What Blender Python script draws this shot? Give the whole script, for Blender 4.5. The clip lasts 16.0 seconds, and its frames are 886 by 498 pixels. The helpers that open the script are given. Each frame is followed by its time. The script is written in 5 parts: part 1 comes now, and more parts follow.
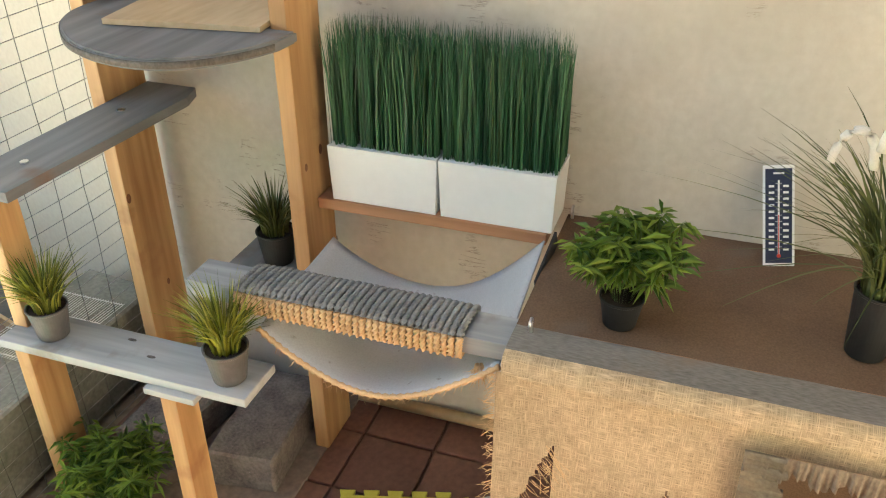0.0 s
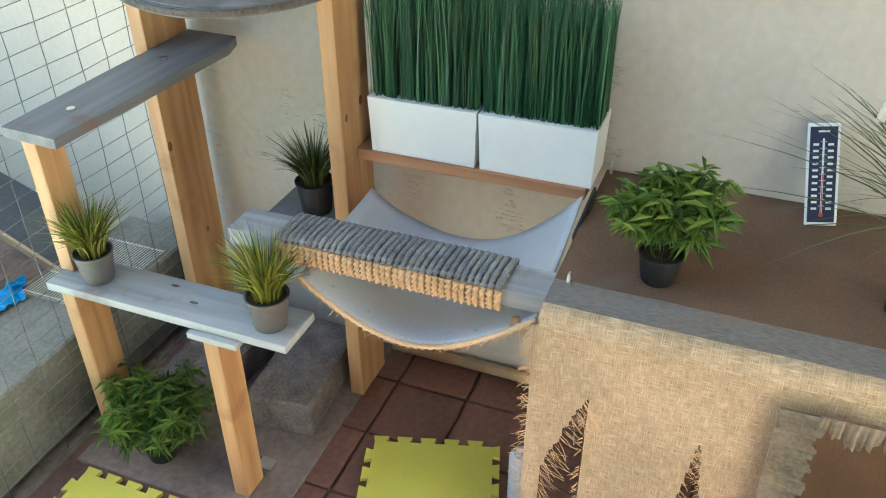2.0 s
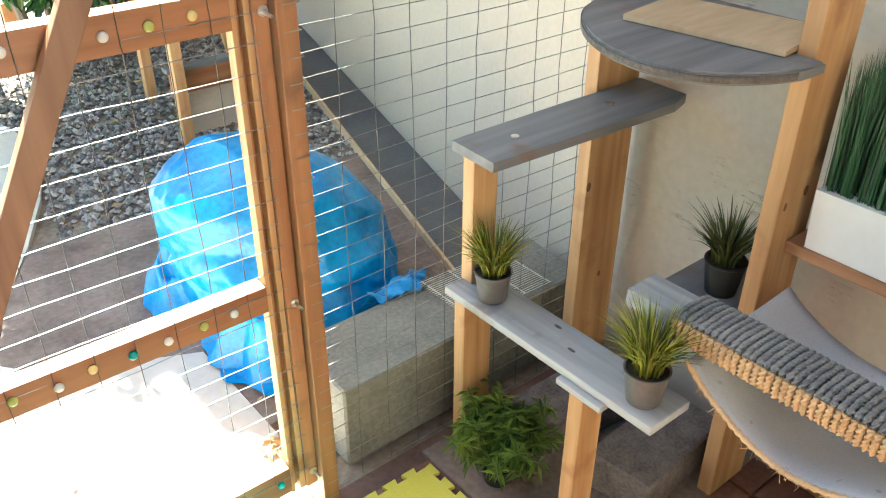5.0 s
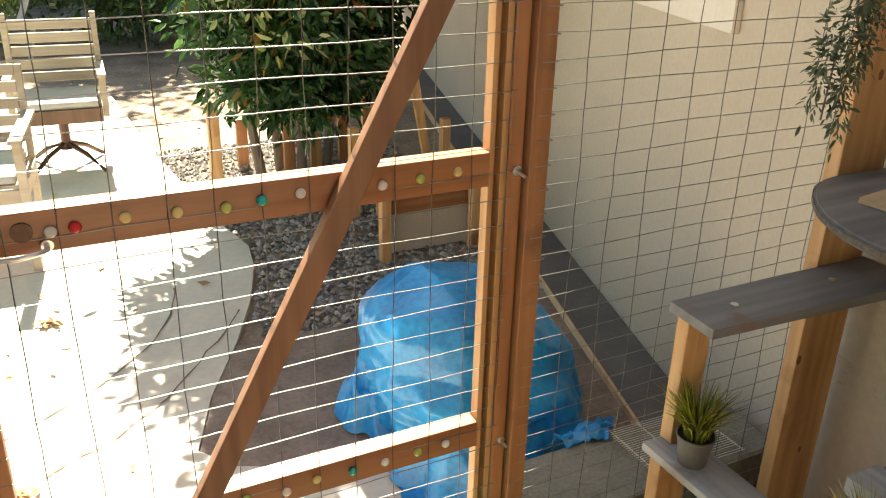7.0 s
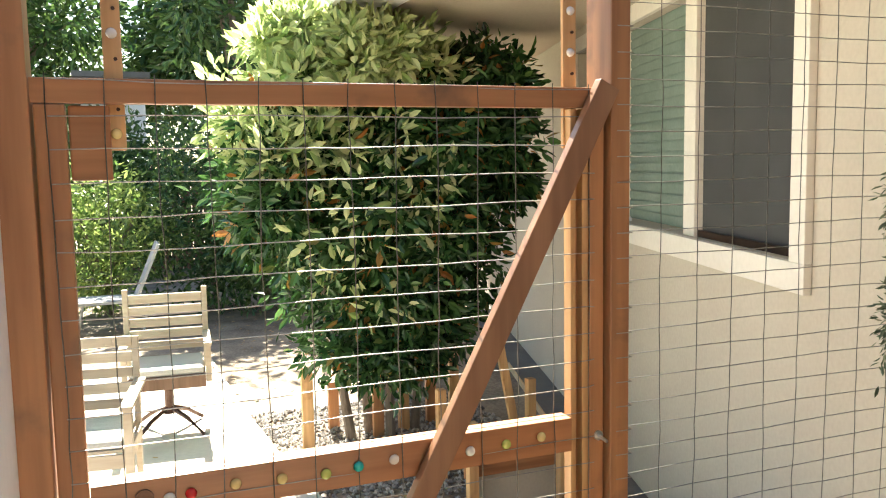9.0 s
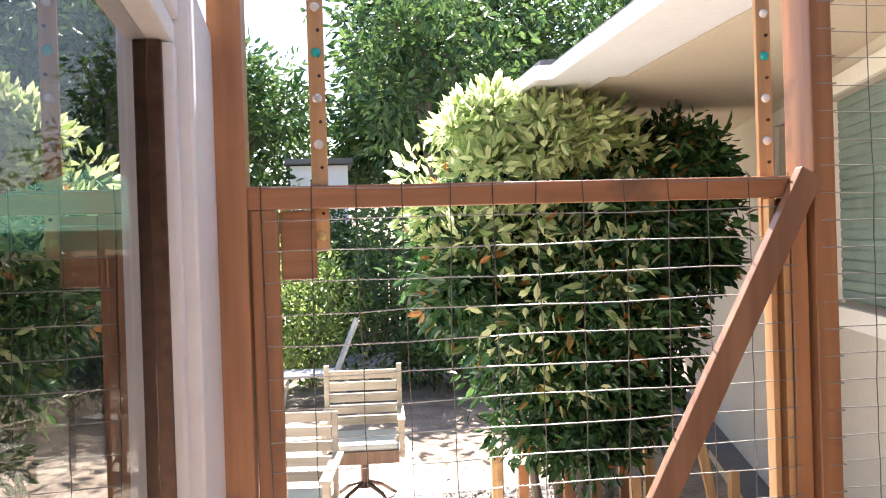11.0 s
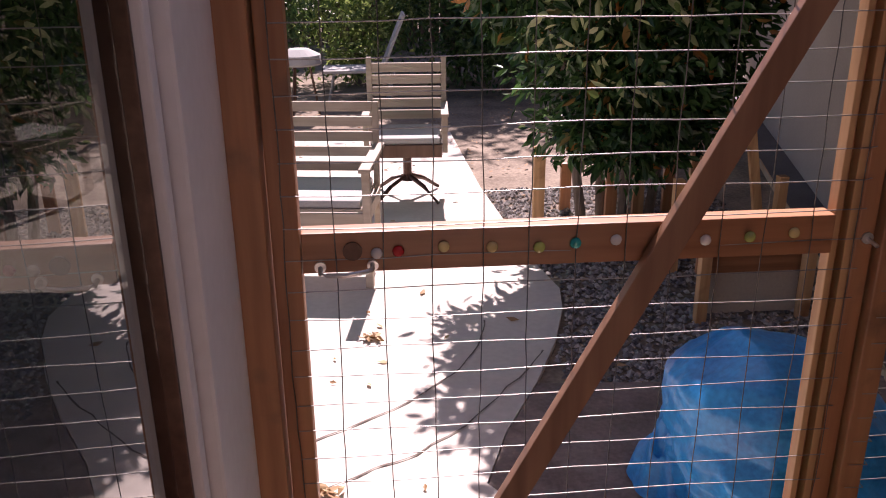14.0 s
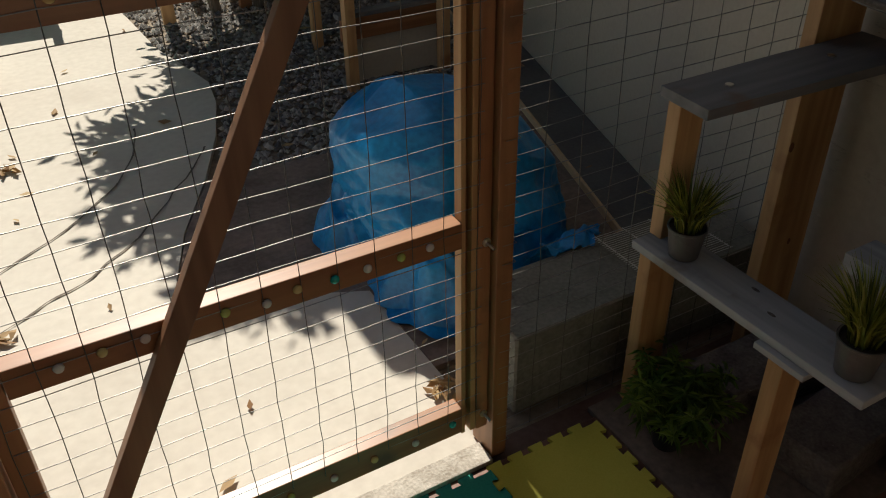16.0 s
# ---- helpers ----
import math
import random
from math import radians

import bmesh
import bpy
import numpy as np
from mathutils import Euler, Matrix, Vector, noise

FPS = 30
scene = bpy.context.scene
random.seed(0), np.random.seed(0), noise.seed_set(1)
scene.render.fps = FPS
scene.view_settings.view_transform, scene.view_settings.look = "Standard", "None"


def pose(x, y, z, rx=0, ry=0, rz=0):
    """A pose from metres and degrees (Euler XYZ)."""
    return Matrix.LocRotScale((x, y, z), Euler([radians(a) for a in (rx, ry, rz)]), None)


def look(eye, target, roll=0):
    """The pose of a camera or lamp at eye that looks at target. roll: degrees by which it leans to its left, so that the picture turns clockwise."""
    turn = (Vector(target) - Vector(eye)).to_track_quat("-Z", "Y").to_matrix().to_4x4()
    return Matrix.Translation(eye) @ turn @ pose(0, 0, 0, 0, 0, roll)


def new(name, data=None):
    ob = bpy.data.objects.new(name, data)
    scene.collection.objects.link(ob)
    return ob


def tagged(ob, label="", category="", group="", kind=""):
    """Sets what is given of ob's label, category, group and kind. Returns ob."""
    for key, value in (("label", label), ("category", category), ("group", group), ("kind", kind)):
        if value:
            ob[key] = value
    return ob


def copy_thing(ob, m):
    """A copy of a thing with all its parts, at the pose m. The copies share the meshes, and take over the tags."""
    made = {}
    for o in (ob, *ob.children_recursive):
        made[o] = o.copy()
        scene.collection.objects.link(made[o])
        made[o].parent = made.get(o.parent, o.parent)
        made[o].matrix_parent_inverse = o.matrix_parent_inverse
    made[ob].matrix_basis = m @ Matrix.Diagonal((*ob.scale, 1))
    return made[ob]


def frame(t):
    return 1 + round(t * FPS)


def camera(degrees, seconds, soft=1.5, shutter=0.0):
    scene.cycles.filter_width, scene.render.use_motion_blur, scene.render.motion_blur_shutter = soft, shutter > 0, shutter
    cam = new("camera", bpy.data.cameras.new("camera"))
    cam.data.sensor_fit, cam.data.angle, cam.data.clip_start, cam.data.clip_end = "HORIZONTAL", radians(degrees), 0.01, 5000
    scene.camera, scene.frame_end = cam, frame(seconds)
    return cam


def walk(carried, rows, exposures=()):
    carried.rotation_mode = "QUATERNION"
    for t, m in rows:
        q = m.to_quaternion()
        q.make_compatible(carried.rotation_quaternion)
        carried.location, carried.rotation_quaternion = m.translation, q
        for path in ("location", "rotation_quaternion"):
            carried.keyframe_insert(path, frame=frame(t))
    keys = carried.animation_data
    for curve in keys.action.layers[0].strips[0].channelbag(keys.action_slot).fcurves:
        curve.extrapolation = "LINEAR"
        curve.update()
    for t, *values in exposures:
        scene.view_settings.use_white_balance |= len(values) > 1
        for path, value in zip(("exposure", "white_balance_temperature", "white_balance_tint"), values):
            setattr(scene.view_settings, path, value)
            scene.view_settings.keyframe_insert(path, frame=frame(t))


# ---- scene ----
cam = camera(55.9, 16.0, soft=1.1)
PATH = [
    (0, (-1.682, -1.418, 1.598), (-0.059, -0.844, 0.581), -0.3),
    (0.5, (-1.687, -1.424, 1.598), (-0.04, -0.912, 0.586), -0.3),
    (1, (-1.69, -1.421, 1.603), (-0.053, -0.925, 0.566), -0.5),
    (1.5, (-1.697, -1.412, 1.606), (-0.109, -0.852, 0.528), -0.6),
    (2, (-1.699, -1.399, 1.605), (-0.155, -0.785, 0.491), -0.4),
    (2.5, (-1.69, -1.388, 1.601), (-0.186, -0.72, 0.465), -0.6),
    (3, (-1.672, -1.36, 1.606), (-0.225, -0.591, 0.459), -0.9),
    (3.5, (-1.626, -1.342, 1.613), (-0.258, -0.38, 0.515), -0.4),
    (4, (-1.605, -1.317, 1.62), (-0.339, -0.216, 0.532), -0.1),
    (4.2, (-1.609, -1.31, 1.619), (-0.388, -0.147, 0.543), -0.2),
    (6.3, (-1.776, -1.246, 1.654), (-0.858, 0.244, 0.686), 1.0),
    (6.5, (-1.784, -1.251, 1.664), (-0.896, 0.281, 0.736), 1.0),
    (7, (-1.807, -1.244, 1.7), (-0.96, 0.385, 0.908), 1.5),
    (7.5, (-1.818, -1.273, 1.718), (-0.972, 0.426, 1.088), 0.8),
    (8, (-1.834, -1.305, 1.735), (-0.996, 0.435, 1.219), 0.4),
    (8.5, (-1.851, -1.334, 1.748), (-1.074, 0.466, 1.353), -0.1),
    (9, (-1.853, -1.348, 1.752), (-1.128, 0.505, 1.548), -1.0),
    (9.2, (-1.858, -1.364, 1.758), (-1.14, 0.498, 1.624), -1.2),
    (11.5, (-1.842, -1.353, 1.793), (-1.671, 0.64, 1.783), -0.9),
    (12, (-1.818, -1.262, 1.798), (-1.713, 0.732, 1.683), 0.5),
    (12.5, (-1.793, -1.266, 1.779), (-1.702, 0.724, 1.601), 0.6),
    (12.7, (-1.786, -1.253, 1.771), (-1.671, 0.731, 1.545), -0.1),
    (13, (-1.789, -1.26, 1.761), (-1.654, 0.719, 1.504), -0.1),
    (13.5, (-1.794, -1.228, 1.732), (-1.715, 0.7, 1.206), -0.7),
    (14, (-1.792, -1.205, 1.682), (-1.643, 0.665, 0.989), -0.6),
    (14.3, (-1.793, -1.201, 1.678), (-1.609, 0.613, 0.856), -0.3),
    (14.5, (-1.791, -1.188, 1.674), (-1.576, 0.582, 0.768), -0.6),
    (15, (-1.783, -1.178, 1.658), (-1.5, 0.504, 0.612), -0.7),
    (15.2, (-1.764, -1.179, 1.642), (-1.459, 0.455, 0.529), -0.6),
    (15.5, (-1.785, -1.182, 1.603), (-1.34, 0.374, 0.426), -0.8),
    (16, (-1.789, -1.193, 1.563), (-0.97, 0.253, 0.451), -0.9),
]

walk(cam, [(t, look(e, g, r)) for t, e, g, r in PATH],
     exposures=[(0.0, 3.83, 6500, -1), (1.0, 3.77, 5500, -5), (2.0, 3.88, 5300, -7), (3.0, 4.0, 5100, -9), (4.0, 4.1, 5250, -6), (6.5, 2.85, 7250, 7), (7.0, 2.65, 7350, 7), (8.0, 2.68, 7000, 6), (9.2, 3.02, 6700, 7),
                (11.5, 3.05, 6250, 24), (12.5, 3.0, 6250, 30), (13.0, 2.72, 6200, 35), (13.5, 1.87, 6250, 44), (14.0, 1.12, 6350, 42), (14.5, 0.56, 6300, 36), (15.0, 0.33, 6300, 25), (15.5, 0.29, 6300, 18), (16.0, 0.23, 6500, 8)])

# ---- world and sun ----
SUN_EL, SUN_AZ = radians(48), math.atan2(0.135, 0.99)
world = bpy.data.worlds.new("sky")
scene.world = world
world.use_nodes = True
wn = world.node_tree.nodes
sky = wn.new("ShaderNodeTexSky")
sky.sky_type, sky.sun_disc, sky.sun_elevation, sky.sun_rotation = "NISHITA", False, SUN_EL, SUN_AZ
world.node_tree.links.new(sky.outputs[0], wn["Background"].inputs[0])
wn["Background"].inputs[1].default_value = 0.05
sun = bpy.data.lights.new("sun", "SUN")
sun.energy, sun.angle, sun.color = 5.0, radians(0.5), (1.0, 0.93, 0.82)
sun_ob = new("sun", sun)
sun_ob.matrix_world = look((math.sin(SUN_AZ) * math.cos(SUN_EL) * 20, math.cos(SUN_AZ) * math.cos(SUN_EL) * 20, math.sin(SUN_EL) * 20), (0, 0, 0))


# ---- materials ----
def material(name, a, b, rough=0.7, scale=8.0, fine=60.0, stretch=(1, 1, 1), bump=0.3, depth=0.004, metal=0.0, rand=0.0, stain=None, stain_scale=2.0, stain_at=0.58):
    """Two-scale procedural surface between colours a and b, with optional stains and a shift per object."""
    m = bpy.data.materials.new(name)
    m.use_nodes = True
    n, l = m.node_tree.nodes, m.node_tree.links
    p = n["Principled BSDF"]
    tc = n.new("ShaderNodeTexCoord")
    mp = n.new("ShaderNodeMapping")
    mp.inputs["Scale"].default_value = stretch
    l.new(tc.outputs["Object"], mp.inputs[0])
    n1, n2 = n.new("ShaderNodeTexNoise"), n.new("ShaderNodeTexNoise")
    n1.inputs["Scale"].default_value, n1.inputs["Detail"].default_value = scale, 5
    n2.inputs["Scale"].default_value, n2.inputs["Detail"].default_value = fine, 4
    l.new(mp.outputs[0], n1.inputs[0])
    l.new(mp.outputs[0], n2.inputs[0])
    mixf = n.new("ShaderNodeMath")
    mixf.operation = "MULTIPLY_ADD"
    mixf.inputs[1].default_value = 0.45
    l.new(n2.outputs[0], mixf.inputs[0])
    half = n.new("ShaderNodeMath")
    half.operation = "MULTIPLY"
    half.inputs[1].default_value = 0.6
    l.new(n1.outputs[0], half.inputs[0])
    l.new(half.outputs[0], mixf.inputs[2])
    ramp = n.new("ShaderNodeValToRGB")
    ramp.color_ramp.elements[0].position, ramp.color_ramp.elements[1].position = 0.36, 0.68
    ramp.color_ramp.elements[0].color, ramp.color_ramp.elements[1].color = (*a, 1), (*b, 1)
    l.new(mixf.outputs[0], ramp.inputs[0])
    col = ramp.outputs[0]
    if stain:
        n3 = n.new("ShaderNodeTexNoise")
        n3.inputs["Scale"].default_value, n3.inputs["Detail"].default_value = stain_scale, 6
        l.new(tc.outputs["Object"], n3.inputs[0])
        r3 = n.new("ShaderNodeValToRGB")
        r3.color_ramp.elements[0].position, r3.color_ramp.elements[1].position = stain_at, stain_at + 0.14
        l.new(n3.outputs[0], r3.inputs[0])
        mx = n.new("ShaderNodeMix")
        mx.data_type = "RGBA"
        mx.inputs["B"].default_value = (*stain, 1)
        l.new(r3.outputs[0], mx.inputs["Factor"])
        l.new(col, mx.inputs["A"])
        col = mx.outputs["Result"]
    if rand:
        oi, hv, mr = n.new("ShaderNodeObjectInfo"), n.new("ShaderNodeHueSaturation"), n.new("ShaderNodeMapRange")
        mr.inputs["To Min"].default_value, mr.inputs["To Max"].default_value = 1 - rand, 1 + rand
        l.new(oi.outputs["Random"], mr.inputs["Value"])
        l.new(mr.outputs[0], hv.inputs["Value"])
        l.new(col, hv.inputs["Color"])
        col = hv.outputs[0]
    l.new(col, p.inputs["Base Color"])
    p.inputs["Roughness"].default_value, p.inputs["Metallic"].default_value = rough, metal
    if bump:
        bp = n.new("ShaderNodeBump")
        bp.inputs["Strength"].default_value, bp.inputs["Distance"].default_value = bump, depth
        l.new(mixf.outputs[0], bp.inputs["Height"])
        l.new(bp.outputs[0], p.inputs["Normal"])
    return m


def wood(name, a, b, axis, rough=0.6, rand=0.12, fine=38.0, stain=None):
    s = [1.0, 1.0, 1.0]
    s["xyz".index(axis)] = 0.07
    return material(name, a, b, rough, 9, fine, s, 0.35, 0.0015, rand=rand, stain=stain, stain_scale=7, stain_at=0.6)


def leafy(name, a, b, thin=0.35, rough=0.45, fade=None):
    """Leaf surface: colour varies leaf by leaf, some light passes through."""
    m = bpy.data.materials.new(name)
    m.use_nodes = True
    n, l = m.node_tree.nodes, m.node_tree.links
    p = n["Principled BSDF"]
    g, r = n.new("ShaderNodeNewGeometry"), n.new("ShaderNodeValToRGB")
    r.color_ramp.elements[0].color, r.color_ramp.elements[1].color = (*a, 1), (*b, 1)
    l.new(g.outputs["Random Per Island"], r.inputs[0])
    if fade:
        e = r.color_ramp.elements.new(0.93)
        e.color = (*b, 1)
        r.color_ramp.elements[2].color = (*fade, 1)
    l.new(r.outputs[0], p.inputs["Base Color"])
    p.inputs["Roughness"].default_value = rough
    t, mx = n.new("ShaderNodeBsdfTranslucent"), n.new("ShaderNodeMixShader")
    l.new(r.outputs[0], t.inputs[0])
    mx.inputs[0].default_value = thin
    l.new(p.outputs[0], mx.inputs[1])
    l.new(t.outputs[0], mx.inputs[2])
    l.new(mx.outputs[0], n["Material Output"].inputs[0])
    return m


STUCCO = material("cream_stucco", (0.50, 0.45, 0.37), (0.60, 0.55, 0.47), 0.9, 1.6, 42, bump=0.55, depth=0.006, stain=(0.44, 0.39, 0.31), stain_scale=1.3)


def add_cracks(m):
    """Short trowel grooves and hairline cracks, darker and sunk."""
    n, l = m.node_tree.nodes, m.node_tree.links
    p = n["Principled BSDF"]
    tc, mp = n.new("ShaderNodeTexCoord"), n.new("ShaderNodeMapping")
    mp.inputs["Scale"].default_value = (1, 1.0, 7.5)
    l.new(tc.outputs["Object"], mp.inputs[0])
    a, k = n.new("ShaderNodeTexNoise"), n.new("ShaderNodeTexNoise")
    a.inputs["Scale"].default_value, a.inputs["Detail"].default_value, a.inputs["Roughness"].default_value = 5.5, 6, 0.62
    k.inputs["Scale"].default_value, k.inputs["Detail"].default_value = 6.0, 3
    l.new(mp.outputs[0], a.inputs[0])
    l.new(tc.outputs["Object"], k.inputs[0])
    band, r, rk, mul = n.new("ShaderNodeMath"), n.new("ShaderNodeMapRange"), n.new("ShaderNodeMapRange"), n.new("ShaderNodeMath")
    band.operation, band.inputs[1].default_value, band.inputs[2].default_value = "COMPARE", 0.5, 0.011
    l.new(a.outputs[0], band.inputs[0])
    rk.inputs["From Min"].default_value, rk.inputs["From Max"].default_value = 0.585, 0.625
    l.new(k.outputs[0], rk.inputs[0])
    mul.operation = "MULTIPLY"
    l.new(band.outputs[0], mul.inputs[0])
    l.new(rk.outputs[0], mul.inputs[1])
    mx = n.new("ShaderNodeMix")
    mx.data_type = "RGBA"
    mx.inputs["B"].default_value = (0.26, 0.21, 0.16, 1)
    sc = n.new("ShaderNodeMath")
    sc.operation, sc.inputs[1].default_value = "MULTIPLY", 0.6
    l.new(mul.outputs[0], sc.inputs[0])
    l.new(sc.outputs[0], mx.inputs["Factor"])
    l.new(p.inputs["Base Color"].links[0].from_socket, mx.inputs["A"])
    l.new(mx.outputs["Result"], p.inputs["Base Color"])
    bp = n.new("ShaderNodeBump")
    bp.invert = True
    bp.inputs["Strength"].default_value, bp.inputs["Distance"].default_value = 0.8, 0.004
    l.new(mul.outputs[0], bp.inputs["Height"])
    l.new(p.inputs["Normal"].links[0].from_socket, bp.inputs["Normal"])
    l.new(bp.outputs[0], p.inputs["Normal"])


add_cracks(STUCCO)
STUCCO_OUT = material("sand_stucco", (0.45, 0.40, 0.32), (0.53, 0.48, 0.39), 0.92, 1.2, 60, bump=0.4, depth=0.004)
SOFFIT = material("beige_soffit_paint", (0.50, 0.42, 0.31), (0.58, 0.50, 0.38), 0.9, 1.5, 50, bump=0.2)
GREY_BAND = material("grey_footing_paint", (0.10, 0.10, 0.10), (0.15, 0.15, 0.15), 0.85, 3, 70)
CONCRETE = material("patio_concrete", (0.52, 0.475, 0.41), (0.63, 0.585, 0.51), 0.9, 1.5, 30, bump=0.25, stain=(0.45, 0.40, 0.34), stain_scale=0.9, stain_at=0.6)
THRESH = material("rough_pale_mortar", (0.30, 0.26, 0.21), (0.62, 0.57, 0.50), 0.95, 22, 140, bump=1.0, depth=0.006)
BLOCK = material("weathered_concrete_block", (0.13, 0.132, 0.108), (0.27, 0.265, 0.23), 0.92, 5, 90, bump=0.5, stain=(0.14, 0.14, 0.11), stain_scale=5)
STONE = material("dark_paving_stone", (0.075, 0.062, 0.058), (0.21, 0.178, 0.16), 0.9, 16, 120, bump=1.0, depth=0.008, rand=0.1, stain=(0.55, 0.53, 0.50), stain_scale=75, stain_at=0.69)
TILE = material("terracotta_tile", (0.14, 0.066, 0.048), (0.25, 0.125, 0.09), 0.55, 5, 60, bump=0.25, rand=0.16, stain=(0.10, 0.06, 0.05), stain_scale=6)
GROUT = material("tile_grout", (0.13, 0.075, 0.058), (0.21, 0.13, 0.10), 0.95)
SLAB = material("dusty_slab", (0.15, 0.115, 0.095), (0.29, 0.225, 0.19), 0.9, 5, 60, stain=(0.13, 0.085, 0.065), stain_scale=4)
WOOD_X = wood("redwood_along_x", (0.21, 0.086, 0.036), (0.45, 0.21, 0.093), "x", 0.36, stain=(0.15, 0.085, 0.05))
WOOD_Y = wood("redwood_along_y", (0.25, 0.11, 0.05), (0.48, 0.25, 0.125), "y")
WOOD_Z = wood("redwood_along_z", (0.22, 0.092, 0.039), (0.48, 0.235, 0.105), "z", 0.45, stain=(0.15, 0.085, 0.05))
FIR_Z = wood("fir_stud_along_z", (0.36, 0.18, 0.065), (0.68, 0.43, 0.205), "z", stain=(0.33, 0.15, 0.06))
BRACE_W = wood("stained_brace_wood", (0.18, 0.085, 0.045), (0.34, 0.18, 0.10), "z", 0.38)
GREY_WOOD_X = wood("grey_painted_board", (0.105, 0.107, 0.112), (0.23, 0.23, 0.232), "x", 0.62, stain=(0.16, 0.105, 0.08))
WASH_Y = wood("whitewashed_board", (0.21, 0.22, 0.225), (0.47, 0.475, 0.47), "y", 0.7, stain=(0.20, 0.165, 0.13))
PLY = material("plywood", (0.50, 0.36, 0.20), (0.64, 0.49, 0.31), 0.7, 6, 50, (0.2, 1, 1))
WHITE_BOX = material("white_plastic", (0.78, 0.78, 0.76), (0.83, 0.83, 0.81), 0.4, 4, 40, bump=0.05)
WHITE_PVC = material("white_frame_paint", (0.70, 0.70, 0.70), (0.78, 0.78, 0.78), 0.45, 3, 40, bump=0.05)
TRIM = material("cream_window_trim", (0.66, 0.62, 0.54), (0.74, 0.70, 0.62), 0.7, 3, 40, bump=0.1)
# one metal in two colours: unlit uprights, paler level wires that catch the sun
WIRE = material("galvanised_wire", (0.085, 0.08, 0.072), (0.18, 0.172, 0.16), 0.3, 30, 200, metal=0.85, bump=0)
WIRE_LIT = material("sunlit_galvanised_wire", (0.26, 0.255, 0.24), (0.40, 0.39, 0.37), 0.40, 30, 200, metal=0.9, bump=0)
DUSTY_EDGE = material("grey_dusty_burlap", (0.13, 0.115, 0.10), (0.27, 0.25, 0.22), 0.95, 6, 260, (1, 0.25, 1), 0.5, 0.002, stain=(0.22, 0.15, 0.10), stain_scale=4, stain_at=0.55)
STEEL = material("zinc_hardware", (0.6, 0.6, 0.6), (0.75, 0.75, 0.74), 0.3, 30, 200, metal=1.0, bump=0)
ROPE = material("grey_dipped_sisal", (0.15, 0.15, 0.145), (0.30, 0.295, 0.28), 0.95, 14, 220, bump=0.8, depth=0.003)
ROPE_RAW = material("raw_sisal", (0.50, 0.32, 0.16), (0.68, 0.47, 0.27), 0.95, 14, 220, bump=0.8, depth=0.003)
CANVAS = material("pale_canvas", (0.40, 0.41, 0.42), (0.52, 0.53, 0.54), 0.95, 4, 260, bump=0.3, depth=0.001, stain=(0.24, 0.22, 0.19), stain_scale=45, stain_at=0.66)
POT_METAL = material("dark_grey_pot", (0.085, 0.08, 0.075), (0.13, 0.12, 0.115), 0.42, 6, 80, bump=0.05)
POT_BLACK = material("black_plastic_pot", (0.006, 0.006, 0.006), (0.014, 0.014, 0.014), 0.6, 6, 80, bump=0.05)
SOIL = material("dark_soil", (0.02, 0.014, 0.01), (0.05, 0.035, 0.025), 1.0, 30, 200, bump=0.8)
FOAM_Y = material("yellow_foam", (0.62, 0.56, 0.07), (0.72, 0.65, 0.11), 0.75, 5, 260, bump=0.35, depth=0.001)
FOAM_G = material("teal_foam", (0.02, 0.36, 0.28), (0.04, 0.46, 0.36), 0.75, 5, 260, bump=0.35, depth=0.001)
FOAM_P = material("pink_foam", (0.65, 0.12, 0.18), (0.72, 0.18, 0.24), 0.75, 5, 260, bump=0.35, depth=0.001)
TARP = material("blue_tarpaulin", (0.003, 0.135, 0.39), (0.012, 0.31, 0.68), 0.34, 5, 60, bump=0.4, depth=0.006)
DIRT = material("leafy_dirt", (0.13, 0.10, 0.072), (0.34, 0.28, 0.21), 1.0, 3, 40, bump=0.8, depth=0.02)
TEAK = wood("weathered_teak", (0.32, 0.26, 0.19), (0.48, 0.41, 0.32), "x", 0.7)
BRONZE = material("dark_bronze_metal", (0.06, 0.035, 0.025), (0.10, 0.06, 0.045), 0.4, 20, 80, metal=0.7, bump=0)
BARK = material("grey_bark", (0.10, 0.08, 0.06), (0.22, 0.18, 0.14), 0.95, 12, 80, (1, 1, 0.2), 0.8, 0.01)
SCREEN = material("dark_window_screen", (0.035, 0.036, 0.036), (0.055, 0.056, 0.055), 0.8, 4, 300, bump=0)
BLIND = material("green_grey_blind", (0.14, 0.19, 0.16), (0.20, 0.26, 0.22), 0.7, 4, 60)
NAVY = material("navy_dial", (0.012, 0.02, 0.05), (0.02, 0.03, 0.07), 0.4, 8, 90, bump=0)
RED = material("red_paint", (0.5, 0.03, 0.02), (0.6, 0.05, 0.03), 0.5, bump=0)
UMB = material("mint_canopy", (0.12, 0.55, 0.36), (0.18, 0.64, 0.44), 0.8, 3, 120, bump=0.1)
GREY_CANVAS = material("grey_canopy", (0.35, 0.35, 0.33), (0.45, 0.45, 0.43), 0.9, 3, 120, bump=0.1)
FENCE = wood("dark_fence_board", (0.10, 0.06, 0.04), (0.18, 0.11, 0.075), "z", 0.85)
COPPER = material("copper_pipe_paint", (0.34, 0.22, 0.11), (0.46, 0.32, 0.17), 0.45, 6, 60, bump=0.1)
PLUME = material("cream_plume", (0.66, 0.63, 0.54), (0.80, 0.77, 0.68), 0.95, 40, 300, bump=0.8, depth=0.003)
GRASS_DEEP = leafy("deep_green_blades", (0.010, 0.055, 0.024), (0.065, 0.18, 0.075), 0.2, 0.4, (0.12, 0.14, 0.04))
GRASS_LIME = leafy("yellow_green_blades", (0.05, 0.08, 0.012), (0.40, 0.41, 0.06), 0.25, 0.45, (0.55, 0.50, 0.16))
